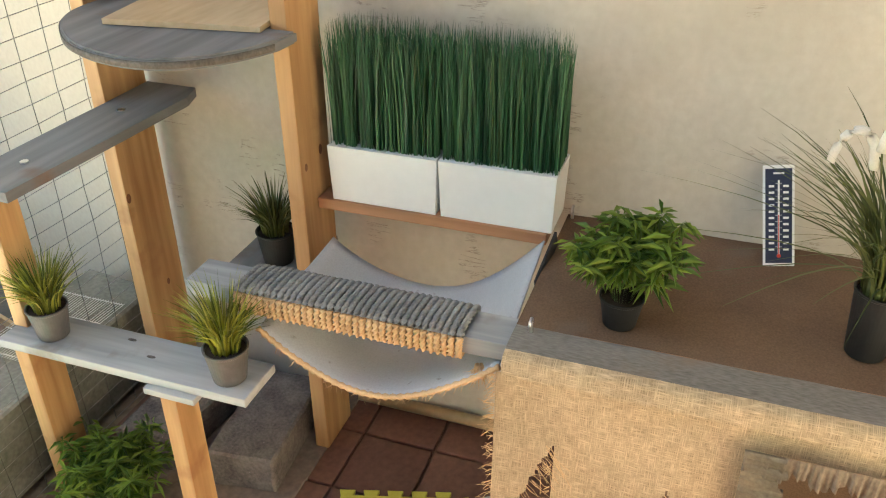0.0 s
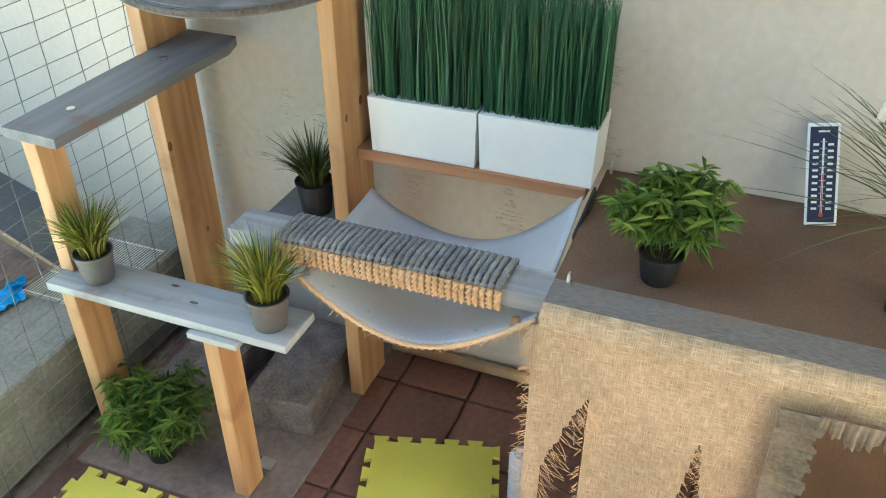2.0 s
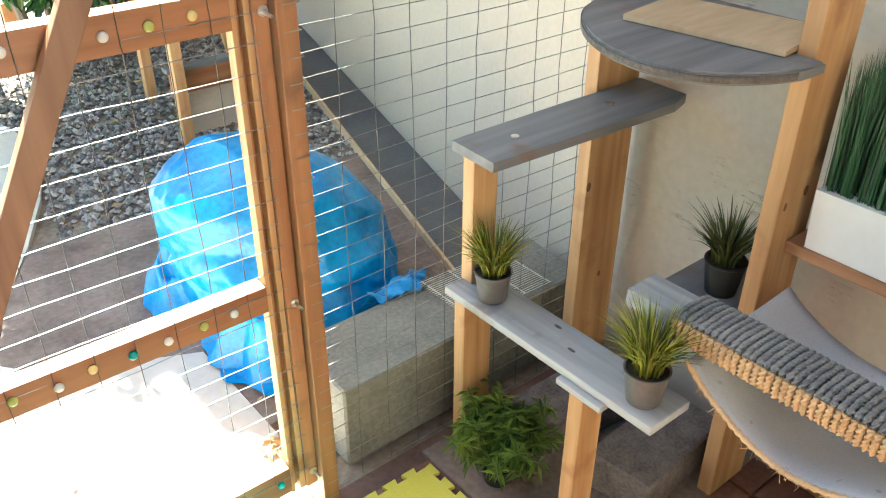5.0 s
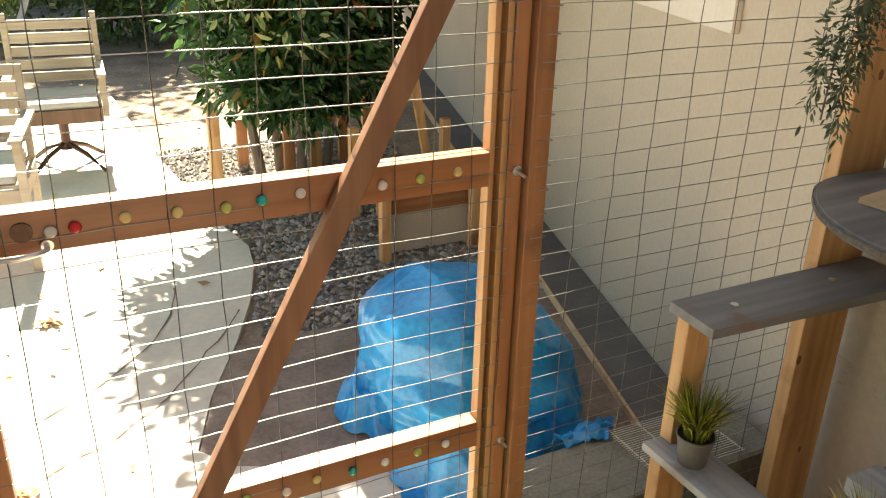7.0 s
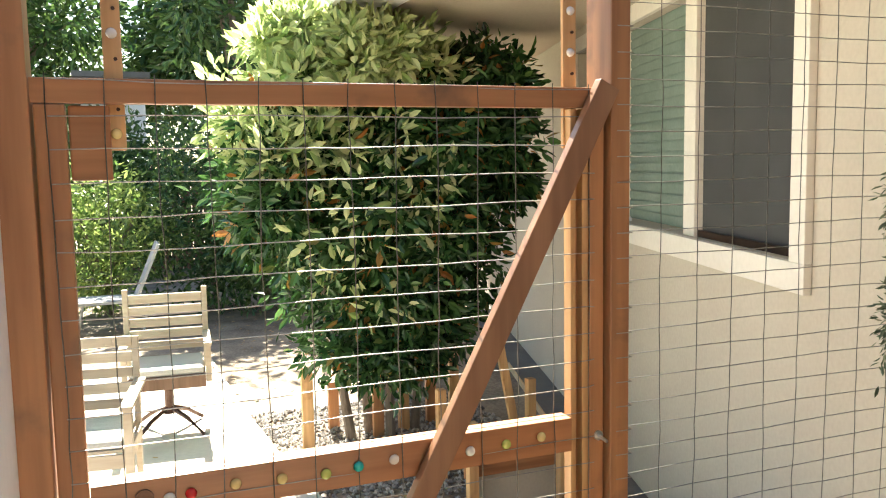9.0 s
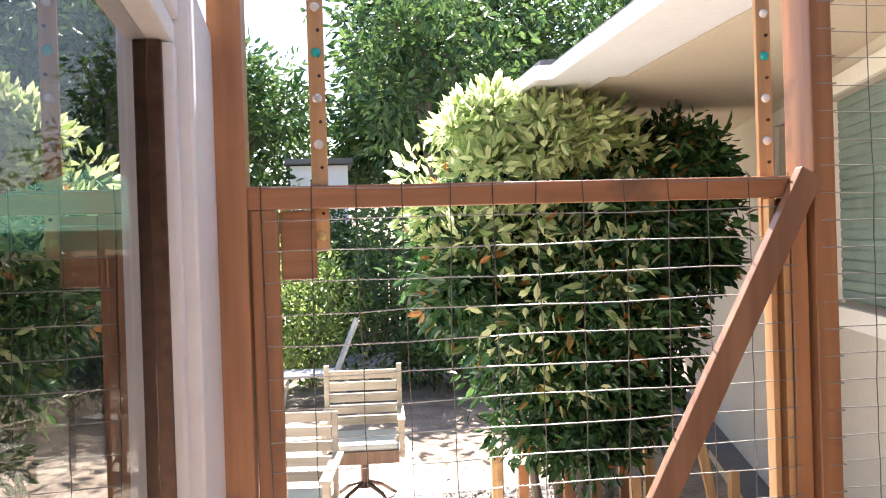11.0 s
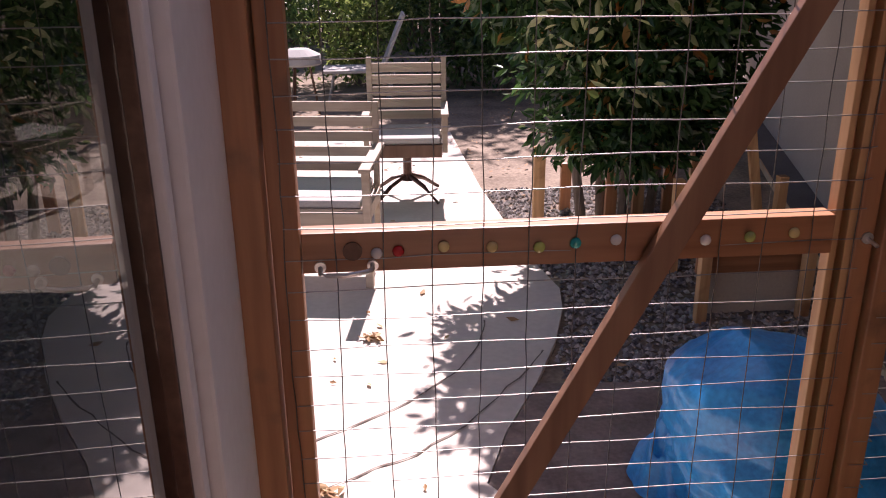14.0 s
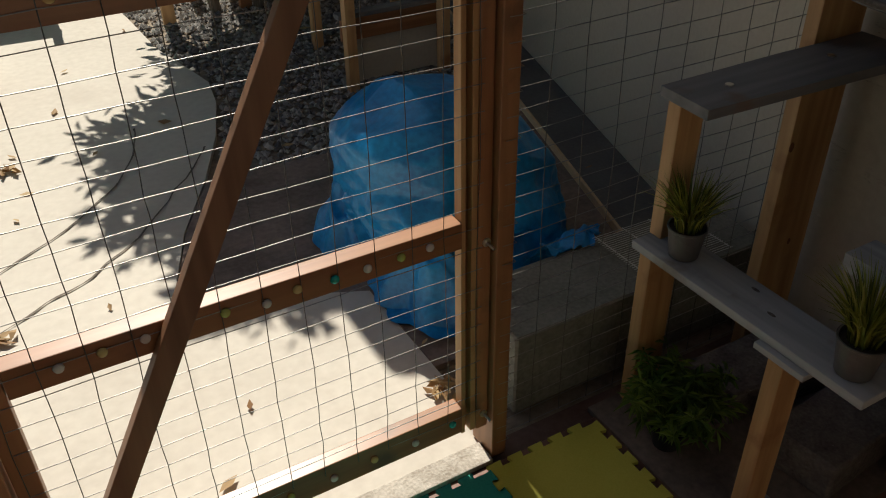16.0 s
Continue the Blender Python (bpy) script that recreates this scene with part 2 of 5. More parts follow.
GRASS_DULL = leafy("dull_green_blades", (0.03, 0.05, 0.012), (0.13, 0.15, 0.04), 0.2, 0.5, (0.30, 0.26, 0.08))
FERN = leafy("bamboo_leaf_green", (0.05, 0.11, 0.018), (0.26, 0.36, 0.06), 0.3, 0.4)
BUSH_LEAF = leafy("glossy_bush_leaf", (0.012, 0.044, 0.014), (0.075, 0.165, 0.045), 0.30, 0.24, (0.42, 0.17, 0.04))
# hedge green paled to hold the sunlight on one end shrub
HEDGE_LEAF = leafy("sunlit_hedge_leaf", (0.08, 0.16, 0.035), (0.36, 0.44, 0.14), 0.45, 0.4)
# lime growth, paled so its colour includes the sun's highlights on the bush top
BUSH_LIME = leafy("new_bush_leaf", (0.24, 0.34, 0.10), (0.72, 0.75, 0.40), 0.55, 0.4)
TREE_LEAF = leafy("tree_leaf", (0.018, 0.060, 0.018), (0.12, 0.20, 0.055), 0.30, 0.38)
DRY_LEAF = leafy("dry_leaf", (0.22, 0.10, 0.03), (0.50, 0.36, 0.18), 0.2, 0.7)


def burlap_material():
    """Loose jute weave: threads across and along, with see-through gaps."""
    m = bpy.data.materials.new("loose_burlap")
    m.use_nodes = True
    n, l = m.node_tree.nodes, m.node_tree.links
    p = n["Principled BSDF"]
    tc = n.new("ShaderNodeTexCoord")
    waves = []
    for s in ((1, 640, 34), (1, 34, 640)):
        mp = n.new("ShaderNodeMapping")
        mp.inputs["Scale"].default_value = s
        l.new(tc.outputs["Object"], mp.inputs[0])
        w = n.new("ShaderNodeTexNoise")
        w.inputs["Scale"].default_value, w.inputs["Detail"].default_value, w.inputs["Roughness"].default_value = 1.0, 2, 0.6
        l.new(mp.outputs[0], w.inputs[0])
        waves.append(w)
    mx = n.new("ShaderNodeMath")
    mx.operation = "MAXIMUM"
    l.new(waves[0].outputs[0], mx.inputs[0])
    l.new(waves[1].outputs[0], mx.inputs[1])
    nz = n.new("ShaderNodeTexNoise")
    nz.inputs["Scale"].default_value, nz.inputs["Detail"].default_value = 7, 8
    l.new(tc.outputs["Object"], nz.inputs[0])
    av = n.new("ShaderNodeMath")
    av.operation = "MULTIPLY"
    l.new(mx.outputs[0], av.inputs[0])
    mr = n.new("ShaderNodeMapRange")
    mr.inputs["To Min"].default_value, mr.inputs["To Max"].default_value = 0.7, 1.25
    l.new(nz.outputs[0], mr.inputs[0])
    l.new(mr.outputs[0], av.inputs[1])
    r = n.new("ShaderNodeValToRGB")
    r.color_ramp.elements[0].color, r.color_ramp.elements[1].color = (0.22, 0.165, 0.098, 1), (0.60, 0.455, 0.29, 1)
    r.color_ramp.elements[0].position, r.color_ramp.elements[1].position = 0.36, 0.70
    l.new(av.outputs[0], r.inputs[0])
    l.new(r.outputs[0], p.inputs["Base Color"])
    p.inputs["Roughness"].default_value = 0.95
    bp = n.new("ShaderNodeBump")
    bp.inputs["Strength"].default_value, bp.inputs["Distance"].default_value = 0.6, 0.002
    l.new(mx.outputs[0], bp.inputs["Height"])
    l.new(bp.outputs[0], p.inputs["Normal"])
    return m


BURLAP = burlap_material()
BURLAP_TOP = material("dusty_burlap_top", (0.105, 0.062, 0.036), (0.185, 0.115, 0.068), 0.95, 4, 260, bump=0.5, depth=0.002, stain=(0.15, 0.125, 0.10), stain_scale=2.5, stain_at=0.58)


def glass(name, color, rough=0.0):
    m = bpy.data.materials.new(name)
    m.use_nodes = True
    p = m.node_tree.nodes["Principled BSDF"]
    p.inputs["Base Color"].default_value = (*color, 1)
    p.inputs["Transmission Weight"].default_value, p.inputs["Roughness"].default_value = 1.0, rough
    p.inputs["IOR"].default_value = 1.5
    return m


def gem_glass(name, color):
    m = glass(name, color, 0.08)
    m.node_tree.nodes["Principled BSDF"].inputs["Transmission Weight"].default_value = 0.25
    return m


TINT_GLASS = glass("tinted_door_glass", (0.085, 0.085, 0.078))
GREY_KNOT = material("weathered_knot", (0.07, 0.06, 0.05), (0.16, 0.14, 0.12), 0.8, 60, 200)
KNOT = material("dark_knot", (0.10, 0.035, 0.015), (0.22, 0.09, 0.035), 0.6, 40, 200)
GEMS = [gem_glass("amber_gem", (0.90, 0.72, 0.30)), gem_glass("clear_gem", (0.90, 0.88, 0.82)), gem_glass("lime_gem", (0.62, 0.70, 0.18)),
        gem_glass("teal_gem", (0.02, 0.52, 0.46)), gem_glass("red_gem", (0.70, 0.03, 0.03))]


# ---- mesh helpers ----
ORIGIN = {}


def thing(name, at, label, category, group="", kind=""):
    ob = new(name)
    ob.empty_display_size = 0.05
    ob.location = at
    ORIGIN[ob] = Vector(at)
    return tagged(ob, label, category, group, kind)


def part(name, bm, mat_, parent=None, label="", smooth=False):
    """Links a bmesh in world coordinates as one mesh object under a thing or part."""
    o = ORIGIN.get(parent, Vector((0, 0, 0)))
    bmesh.ops.translate(bm, verts=bm.verts, vec=-o)
    me = bpy.data.meshes.new(name)
    bm.to_mesh(me)
    bm.free()
    me.materials.append(mat_)
    if smooth:
        for p in me.polygons:
            p.use_smooth = True
    ob = new(name, me)
    ob.parent = parent
    ORIGIN[ob] = o
    if label:
        ob["label"] = label
    return ob


def mesh(name, verts, faces, mat_, parent=None, label="", smooth=False):
    o = ORIGIN.get(parent, Vector((0, 0, 0)))
    me = bpy.data.meshes.new(name)
    v = np.asarray(verts, float) - np.array(o)
    me.from_pydata(v.tolist(), [], faces)
    me.materials.append(mat_)
    if smooth:
        for p in me.polygons:
            p.use_smooth = True
    ob = new(name, me)
    ob.parent = parent
    ORIGIN[ob] = o
    if label:
        ob["label"] = label
    return ob


def box(x0, x1, y0, y1, z0, z1, bevel=0.0, m=None, bm=None):
    b = bmesh.new()
    bmesh.ops.create_cube(b, size=1)
    for v in b.verts:
        v.co = Vector(((x0 + x1) / 2 + v.co.x * (x1 - x0), (y0 + y1) / 2 + v.co.y * (y1 - y0), (z0 + z1) / 2 + v.co.z * (z1 - z0)))
    if bevel:
        bmesh.ops.bevel(b, geom=b.edges[:], offset=bevel, segments=2, profile=0.6, affect="EDGES")
    if m is not None:
        bmesh.ops.transform(b, matrix=m, verts=b.verts)
    return b


def beam(p, q, w, h, up=(0, 1, 0), bevel=0.002):
    """A board from p to q, w wide across and h thick along up."""
    p, q = Vector(p), Vector(q)
    d = (q - p).normalized()
    u = Vector(up)
    u = (u - d * u.dot(d)).normalized()
    s = d.cross(u)
    m = Matrix((s, u, d)).transposed().to_4x4()
    m.translation = (p + q) / 2
    L = (q - p).length
    return box(-w / 2, w / 2, -h / 2, h / 2, -L / 2, L / 2, bevel, m)


def rod(pts, r, seg=8, taper=1.0, bead=0.0, phase=0.0):
    """A round rod along points."""
    b = bmesh.new()
    pts = [Vector(p) for p in pts]
    rings = []
    for i, p in enumerate(pts):
        d = (pts[min(i + 1, len(pts) - 1)] - pts[max(i - 1, 0)]).normalized()
        u = d.orthogonal().normalized() if abs(d.z) < 0.9 else Vector((1, 0, 0))
        u = (u - d * u.dot(d)).normalized()
        v = d.cross(u)
        rr = r * (1 + (taper - 1) * i / max(1, len(pts) - 1)) * (1 + bead * math.cos(math.pi * i + phase))
        rings.append([b.verts.new(p + (u * math.cos(a) + v * math.sin(a)) * rr) for a in [2 * math.pi * k / seg for k in range(seg)]])
    for a, c in zip(rings, rings[1:]):
        for k in range(seg):
            b.faces.new((a[k], a[(k + 1) % seg], c[(k + 1) % seg], c[k]))
    b.faces.new(rings[0][::-1])
    b.faces.new(rings[-1])
    return b


def lathe(profile, at=(0, 0, 0), seg=28):
    """A turned shape from (radius, height) pairs."""
    b = bmesh.new()
    rings = []
    for r, z in profile:
        rings.append([b.verts.new((at[0] + r * math.cos(2 * math.pi * k / seg), at[1] + r * math.sin(2 * math.pi * k / seg), at[2] + z)) for k in range(seg)])
    for a, c in zip(rings, rings[1:]):
        for k in range(seg):
            b.faces.new((a[k], a[(k + 1) % seg], c[(k + 1) % seg], c[k]))
    b.faces.new(rings[0][::-1])
    b.faces.new(rings[-1])
    return b


def prism(outline, z0, z1):
    """An outline in x, y lifted from z0 to z1."""
    b = bmesh.new()
    lo = [b.verts.new((x, y, z0)) for x, y in outline]
    hi = [b.verts.new((x, y, z1)) for x, y in outline]
    b.faces.new(lo[::-1])
    b.faces.new(hi)
    k = len(lo)
    for i in range(k):
        b.faces.new((lo[i], lo[(i + 1) % k], hi[(i + 1) % k], hi[i]))
    bmesh.ops.recalc_face_normals(b, faces=b.faces)
    return b


def blades(rng, n, base, spread, height, width, lean, curl=1.0, rect=None, segs=3):
    """Grass blades as thin bent strips; returns vertices and faces."""
    V, F = [], []
    for _ in range(n):
        a = rng.uniform(0, 2 * math.pi)
        if rect:
            bx, by = rng.uniform(-rect[0], rect[0]), rng.uniform(-rect[1], rect[1])
        else:
            rr = spread * math.sqrt(rng.random())
            bx, by = rr * math.cos(a), rr * math.sin(a)
        h = height * (rng.uniform(0.86, 1.03) if rect else rng.uniform(0.62, 1.05))
        ln = lean * rng.uniform(0.15, 1.0)
        dx, dy = math.cos(a) * ln, math.sin(a) * ln
        if rect:
            dx, dy = rng.gauss(0, lean), rng.gauss(0, lean)
        w = width * rng.uniform(0.7, 1.2)
        s = rng.uniform(0, math.pi)
        sx, sy = math.cos(s) * w / 2, math.sin(s) * w / 2
        i0 = len(V)
        for k in range(segs + 1):
            f = k / segs
            g = f ** (1 + curl)
            cx, cy, cz = base[0] + bx + dx * h * g, base[1] + by + dy * h * g, base[2] + h * (f - 0.35 * ln * g)
            ww = 1 - f ** 2 * 0.92
            V += [(cx - sx * ww, cy - sy * ww, cz), (cx + sx * ww, cy + sy * ww, cz)]
        for k in range(segs):
            j = i0 + 2 * k
            F.append((j, j + 1, j + 3, j + 2))
    return V, F


def leaf_cloud(rng, n, centre, radii, size, shell=0.55, droop=0.3, lumps=14, aspect=0.42):
    """Many single leaves gathered in uneven clumps round a centre."""
    V, F = [], []
    heads = []
    for _ in range(lumps):
        d = Vector((rng.gauss(0, 1), rng.gauss(0, 1), rng.gauss(0, 1))).normalized()
        k = rng.uniform(0.55, 0.95)
        heads.append((Vector((d.x * radii[0] * k, d.y * radii[1] * k, d.z * radii[2] * k)), rng.uniform(0.25, 0.5)))
    for _ in range(n):
        h, hr = rng.choice(heads)
        d = Vector((rng.gauss(0, 1), rng.gauss(0, 1), rng.gauss(0, 1))).normalized()
        k = hr * rng.uniform(shell, 1.08)
        p = Vector(centre) + h + Vector((d.x * radii[0], d.y * radii[1], d.z * radii[2])) * k
        t = (d + Vector((rng.gauss(0, 0.5), rng.gauss(0, 0.5), rng.gauss(0, 0.5) - droop))).normalized()
        s = t.cross(Vector((rng.gauss(0, 1), rng.gauss(0, 1), rng.gauss(0, 1)))).normalized()
        nn = t.cross(s)
        L = size * rng.uniform(0.6, 1.25)
        W = L * aspect
        i = len(V)
        V += [tuple(p), tuple(p + t * L * 0.26 + s * W * 0.40 + nn * W * 0.12), tuple(p + t * L * 0.62 + s * W * 0.42 + nn * W * 0.16), tuple(p + t * L - nn * W * 0.1),
              tuple(p + t * L * 0.62 - s * W * 0.42 + nn * W * 0.16), tuple(p + t * L * 0.26 - s * W * 0.40 + nn * W * 0.12)]
        F += [(i, i + 1, i + 2, i + 3), (i, i + 3, i + 4, i + 5)]
    return V, F


def setting(name, bm, mat_, label, category):
    ob = part(name, bm, mat_)
    return tagged(ob, label, category, kind="structure")


# ---- large structure ----
# ground: one sheet to the horizon
setting("ground", box(-60, 60, -30, 90, -0.25, -0.03), DIRT, "dry brown soil with leaf litter", "ground")
patio_edge = [(-7.5, -2.9), (-2.62, -2.9), (-2.62, 0.036), (-0.95, 0.036), (-0.95, 0.76), (-1.38, 0.97), (-1.47, 1.1), (-1.36, 1.4), (-1.18, 1.75), (-1.03, 2.1), (-0.92, 2.45), (-0.88, 2.7), (-0.92, 2.95), (-0.98, 3.3), (-1.0, 3.9), (-1.05, 4.6), (-1.1, 6.5), (-7.5, 6.5)]
patio = setting("patio", prism([(x, y) for x, y in patio_edge], -0.06, -0.004), CONCRETE, "pale sunlit concrete patio with a curved edge", "patio")
# brown ground, its outer edge drawn along the bush's shadow to deepen it
setting("patio_near_wall", prism([(-0.946, 0.35), (0.05, 0.35), (0.45, 1.66), (-0.6, 1.70), (-1.176, 1.745), (-1.356, 1.4), (-1.464, 1.1), (-1.377, 0.975), (-0.946, 0.764)], -0.06, -0.008), SLAB, "brown concrete strip along the house wall, widened to darken the bush's shade", "patio")
setting("floor", box(-2.6, 0.0, -2.9, 0.034, -0.10, -0.012), GROUT, "terracotta tiled floor with dark joints", "floor")
setting("slab", box(-0.69, -0.002, -0.57, -0.004, -0.011, 0.006, 0.003), SLAB, "dusty brown slab under the timber studs", "slab")
setting("wall_east", box(0.0, 0.16, -2.9, 0.03, -0.05, 2.66), STUCCO, "cream trowelled stucco wall with fine cracks", "wall")
setting("wall_south", box(-2.8, 0.16, -3.06, -2.9, -0.05, 2.66), STUCCO, "cream stucco wall behind the doorway", "wall")

# outer wall of the house, turned away from the run of the enclosure
OW = Matrix.Translation((0.012, 0.03, 0)) @ Matrix.Rotation(-math.atan(0.297), 4, "Z")
W0, W1, WZ0, WZ1 = 0.78, 3.7, 1.41, 2.46


def owall(u0, u1, z0, z1, d0=0.0, d1=0.16, bevel=0.0):
    return box(d0, d1, u0, u1, z0, z1, bevel, OW)


bmw = owall(0, W0, -0.05, 2.66)
for a in ((W1, 11.0, -0.05, 2.66), (W0, W1, -0.05, WZ0), (W0, W1, WZ1, 2.66)):
    t_ = owall(*a)
    me_ = bpy.data.meshes.new("tmp")
    t_.to_mesh(me_)
    t_.free()
    bmw.from_mesh(me_)
setting("wall_outer", bmw, STUCCO_OUT, "sand-coloured stucco house wall with a window", "wall")
setting("footing", owall(0.45, 11, -0.04, 0.006, -0.235, -0.002, 0.004), GREY_BAND, "dark grey footing strip along the house wall", "footing")
setting("edging", owall(0.40, 5.2, -0.03, 0.022, -0.25, -0.237, 0.003), PLY, "thin yellowish edging strip beside the footing", "edging")

# window with cream trim
win = thing("window_1", OW @ Vector((0, 0.7, 1.3)), "cream-framed sliding window with a dark insect screen", "window", kind="structure")
for nm, a in (("sill", (W0 - 0.10, W1 + 0.1, WZ0 - 0.10, WZ0 + 0.0)), ("head", (W0 - 0.10, W1 + 0.1, WZ1, WZ1 + 0.09)), ("jamb", (W0 - 0.10, W0, WZ0, WZ1)), ("jamb", (W1, W1 + 0.1, WZ0, WZ1))):
    part(nm, owall(*a, -0.03, -0.001, 0.004), TRIM, win)
for u in (1.72, 2.75):
    part("mullion", owall(u, u + 0.13, WZ0, WZ1, 0.02, 0.07, 0.004), TRIM, win)
for u0, u1, m_ in ((W0 + 0.03, 1.72, SCREEN), (1.85, 2.75, BLIND), (2.88, W1, BLIND)):
    pane = part("pane", owall(u0, u1, WZ0 + 0.02, WZ1, 0.06, 0.066), m_, win)
    if m_ is BLIND:
        for k in range(20):
            part("slat", owall(u0 + 0.01, u1 - 0.01, WZ0 + 0.03 + k * 0.051, WZ0 + 0.07 + k * 0.051, 0.052, 0.056), BLIND, pane)
    else:
        part("screen_frame", owall(u0, u1, WZ0, WZ0 + 0.03, 0.035, 0.058, 0.003), BRONZE, win)
        part("screen_frame", owall(u0, u0 + 0.025, WZ0 + 0.03, WZ1, 0.035, 0.058, 0.003), BRONZE, win)

# roof overhang of the house
# beyond the tip at y 3.55 the line is added, unseen, to shade the ground
roof_line = [(-0.60, -2.95), (-0.62, 1.4), (-0.63, 2.74), (-0.71, 2.76), (-0.715, 3.55), (-0.62, 3.9), (0.3, 7.0), (1.1, 10.0)]
roof = thing("roof_overhang", (0, 2, 2.62), "deep house eave with a white fascia and beige soffit", "roof", kind="structure")
part("soffit", prism([(x + 0.39, y) for x, y in roof_line[:5]] + [(0.3, 7.0), (1.1, 10.0), (3.3, 10.0), (0.5, -2.95)], 2.622, 2.66), SOFFIT, roof, "beige soffit")
part("eave_board", prism(roof_line[:5] + [(x + 0.36, y) for x, y in roof_line[4::-1]], 2.612, 2.64), WHITE_PVC, roof, "white board under the eave")
part("soffit_gap", prism([(x + 0.362, y) for x, y in roof_line[:5]] + [(x + 0.388, y) for x, y in roof_line[4::-1]], 2.632, 2.65), BRONZE, roof, "dark gap behind the eave board")
for (xa, ya), (xb, yb) in zip(roof_line, roof_line[1:]):
    part("fascia", beam((xa - 0.018, ya, 2.632), (xb - 0.018, yb, 2.632), 0.075, 0.03, (1, 0, 0)), WHITE_PVC, roof, "white fascia board")
part("deck", prism(roof_line + [(6, 10.0), (6, -2.95)], 2.67, 2.70), GREY_BAND, roof, "grey roof deck")
# out of view, added to block skylight from the wall and table below
setting("ceiling", box(-1.9, -0.60, -2.9, -1.75, 2.612, 2.66), PLY, "unseen board added to dim the back of the enclosure", "ceiling")
# eave of the wing with the glazed door, over the camera's side
west_roof = thing("west_eave", (-2.0, -1.0, 2.66), "plain house eave above the glazed door", "roof", kind="structure")
part("soffit", prism([(-4.2, -3.06), (-1.93, -3.06), (-1.93, 0.36), (-1.49, 0.36), (-1.49, 1.08), (-4.2, 1.08)], 2.664, 2.70), SOFFIT, west_roof, "beige soffit")
part("fascia", box(-1.488, -1.455, 0.36, 1.10, 2.60, 2.74, 0.004), WHITE_PVC, west_roof, "white fascia board")
part("end_board", box(-4.2, -1.489, 1.081, 1.10, 2.60, 2.74, 0.003), WHITE_PVC, west_roof, "white fascia board")

# house side with the glazed door: header, far jamb, pane
GD = Matrix.Translation((-2.018, -0.05, 0)) @ Matrix.Rotation(radians(2), 4, "Z")


def gwall(u0, u1, z0, z1, d0, d1, bevel=0.0):
    """Boxes along the glazed side; u runs back from the far jamb, d to the outside."""
    return box(-d1, -d0, -u1, -u0, z0, z1, bevel, GD)


slider = thing("sliding_door", (-2.05, -0.1, 0.0), "white-framed glazed sliding door beside the gate post", "door", kind="structure")
part("frame_post", gwall(-0.018, 0.262, 0, 2.12, -0.0145, 0.07, 0.005), WHITE_PVC, slider)
part("frame_groove", gwall(0.264, 0.276, 0, 2.058, 0.014, 0.06, 0.003), BRONZE, slider, "dark shadow groove")
part("frame_bead", gwall(0.278, 0.308, 0, 2.03, 0.002, 0.06, 0.004), WHITE_PVC, slider)
part("gasket", gwall(0.309, 0.318, 0, 2.03, 0.014, 0.05, 0.002), BRONZE, slider, "thin dark gasket")
part("frame_bead", gwall(0.276, 2.05, 2.032, 2.060, 0.004, 0.06, 0.004), WHITE_PVC, slider)
part("frame_head", gwall(0.264, 2.6, 2.066, 2.21, 0.0, 0.09, 0.005), WHITE_PVC, slider)
part("frame_sill", gwall(0.264, 2.6, -0.01, 0.03, 0.0, 0.09, 0.003), STEEL, slider)
part("pane", gwall(0.319, 1.98, 0.06, 2.03, 0.03, 0.036), TINT_GLASS, slider, "dark tinted glass")
part("bottom_rail", gwall(0.319, 1.98, 0.032, 0.059, 0.015, 0.055, 0.003), BRONZE, slider)
part("near_stile", gwall(1.981, 2.05, 0.03, 2.03, 0.015, 0.055, 0.003), BRONZE, slider)
setting("wall_header", gwall(-0.03, 3.2, 2.21, 2.66, 0.0, 0.15), STUCCO, "cream stucco above the glazed door", "wall")
setting("wall_west", gwall(2.055, 3.2, 0, 2.21, 0.0, 0.15), STUCCO, "cream stucco beside the glazed door", "wall")


# ---- wire mesh ----
SIX = [(math.cos(k * math.pi / 3), math.sin(k * math.pi / 3)) for k in range(6)]


def wires(name, x0, x1, z0, z1, y, parent, rng, lit, dx=0.0762, dz=0.0508):
    """Welded wire of about 76 by 51 mm, slightly wavy, as thin round rods."""
    V, F = [], []
    r = 0.00095

    def run(pts, V, F, r=r):
        i0 = len(V)
        for k, p in enumerate(pts):
            q = pts[min(k + 1, len(pts) - 1)]
            o = pts[max(k - 1, 0)]
            d = (Vector(q) - Vector(o)).normalized()
            u = Vector((0, 1, 0))
            s = d.cross(u).normalized()
            for a, b in SIX:
                V.append(tuple(Vector(p) + s * r * a + u * r * b))
        for k in range(len(pts) - 1):
            for j in range(6):
                a, b = i0 + 6 * k + j, i0 + 6 * k + (j + 1) % 6
                F.append((a, b, b + 6, a + 6))

    n = int((x1 - x0) / dx + 0.5)
    for k in range(n + 1):
        x = min(x0 + k * dx, x1)
        ph = rng.uniform(0, 6)
        run([(x + 0.0022 * math.sin(ph + z * 9) + rng.gauss(0, 0.0008), y + 0.002 * math.sin(z * 5 + ph), z) for z in np.arange(z0, z1 + 0.01, 0.0508)], V, F)
    upright = mesh(name, V, F, WIRE, parent, "upright wires, coloured as unlit", True)
    V, F = [], []
    for k in range(int((z1 - z0) / dz) + 1):
        z = z0 + k * dz
        ph = rng.uniform(0, 6)
        run([(x, y + 0.0022 + 0.002 * math.sin(x * 8), z + 0.0016 * math.sin(ph + x * 11) + rng.gauss(0, 0.0006)) for x in np.append(np.arange(x0, x1, dx), x1)], V, F)
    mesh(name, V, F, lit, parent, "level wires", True)


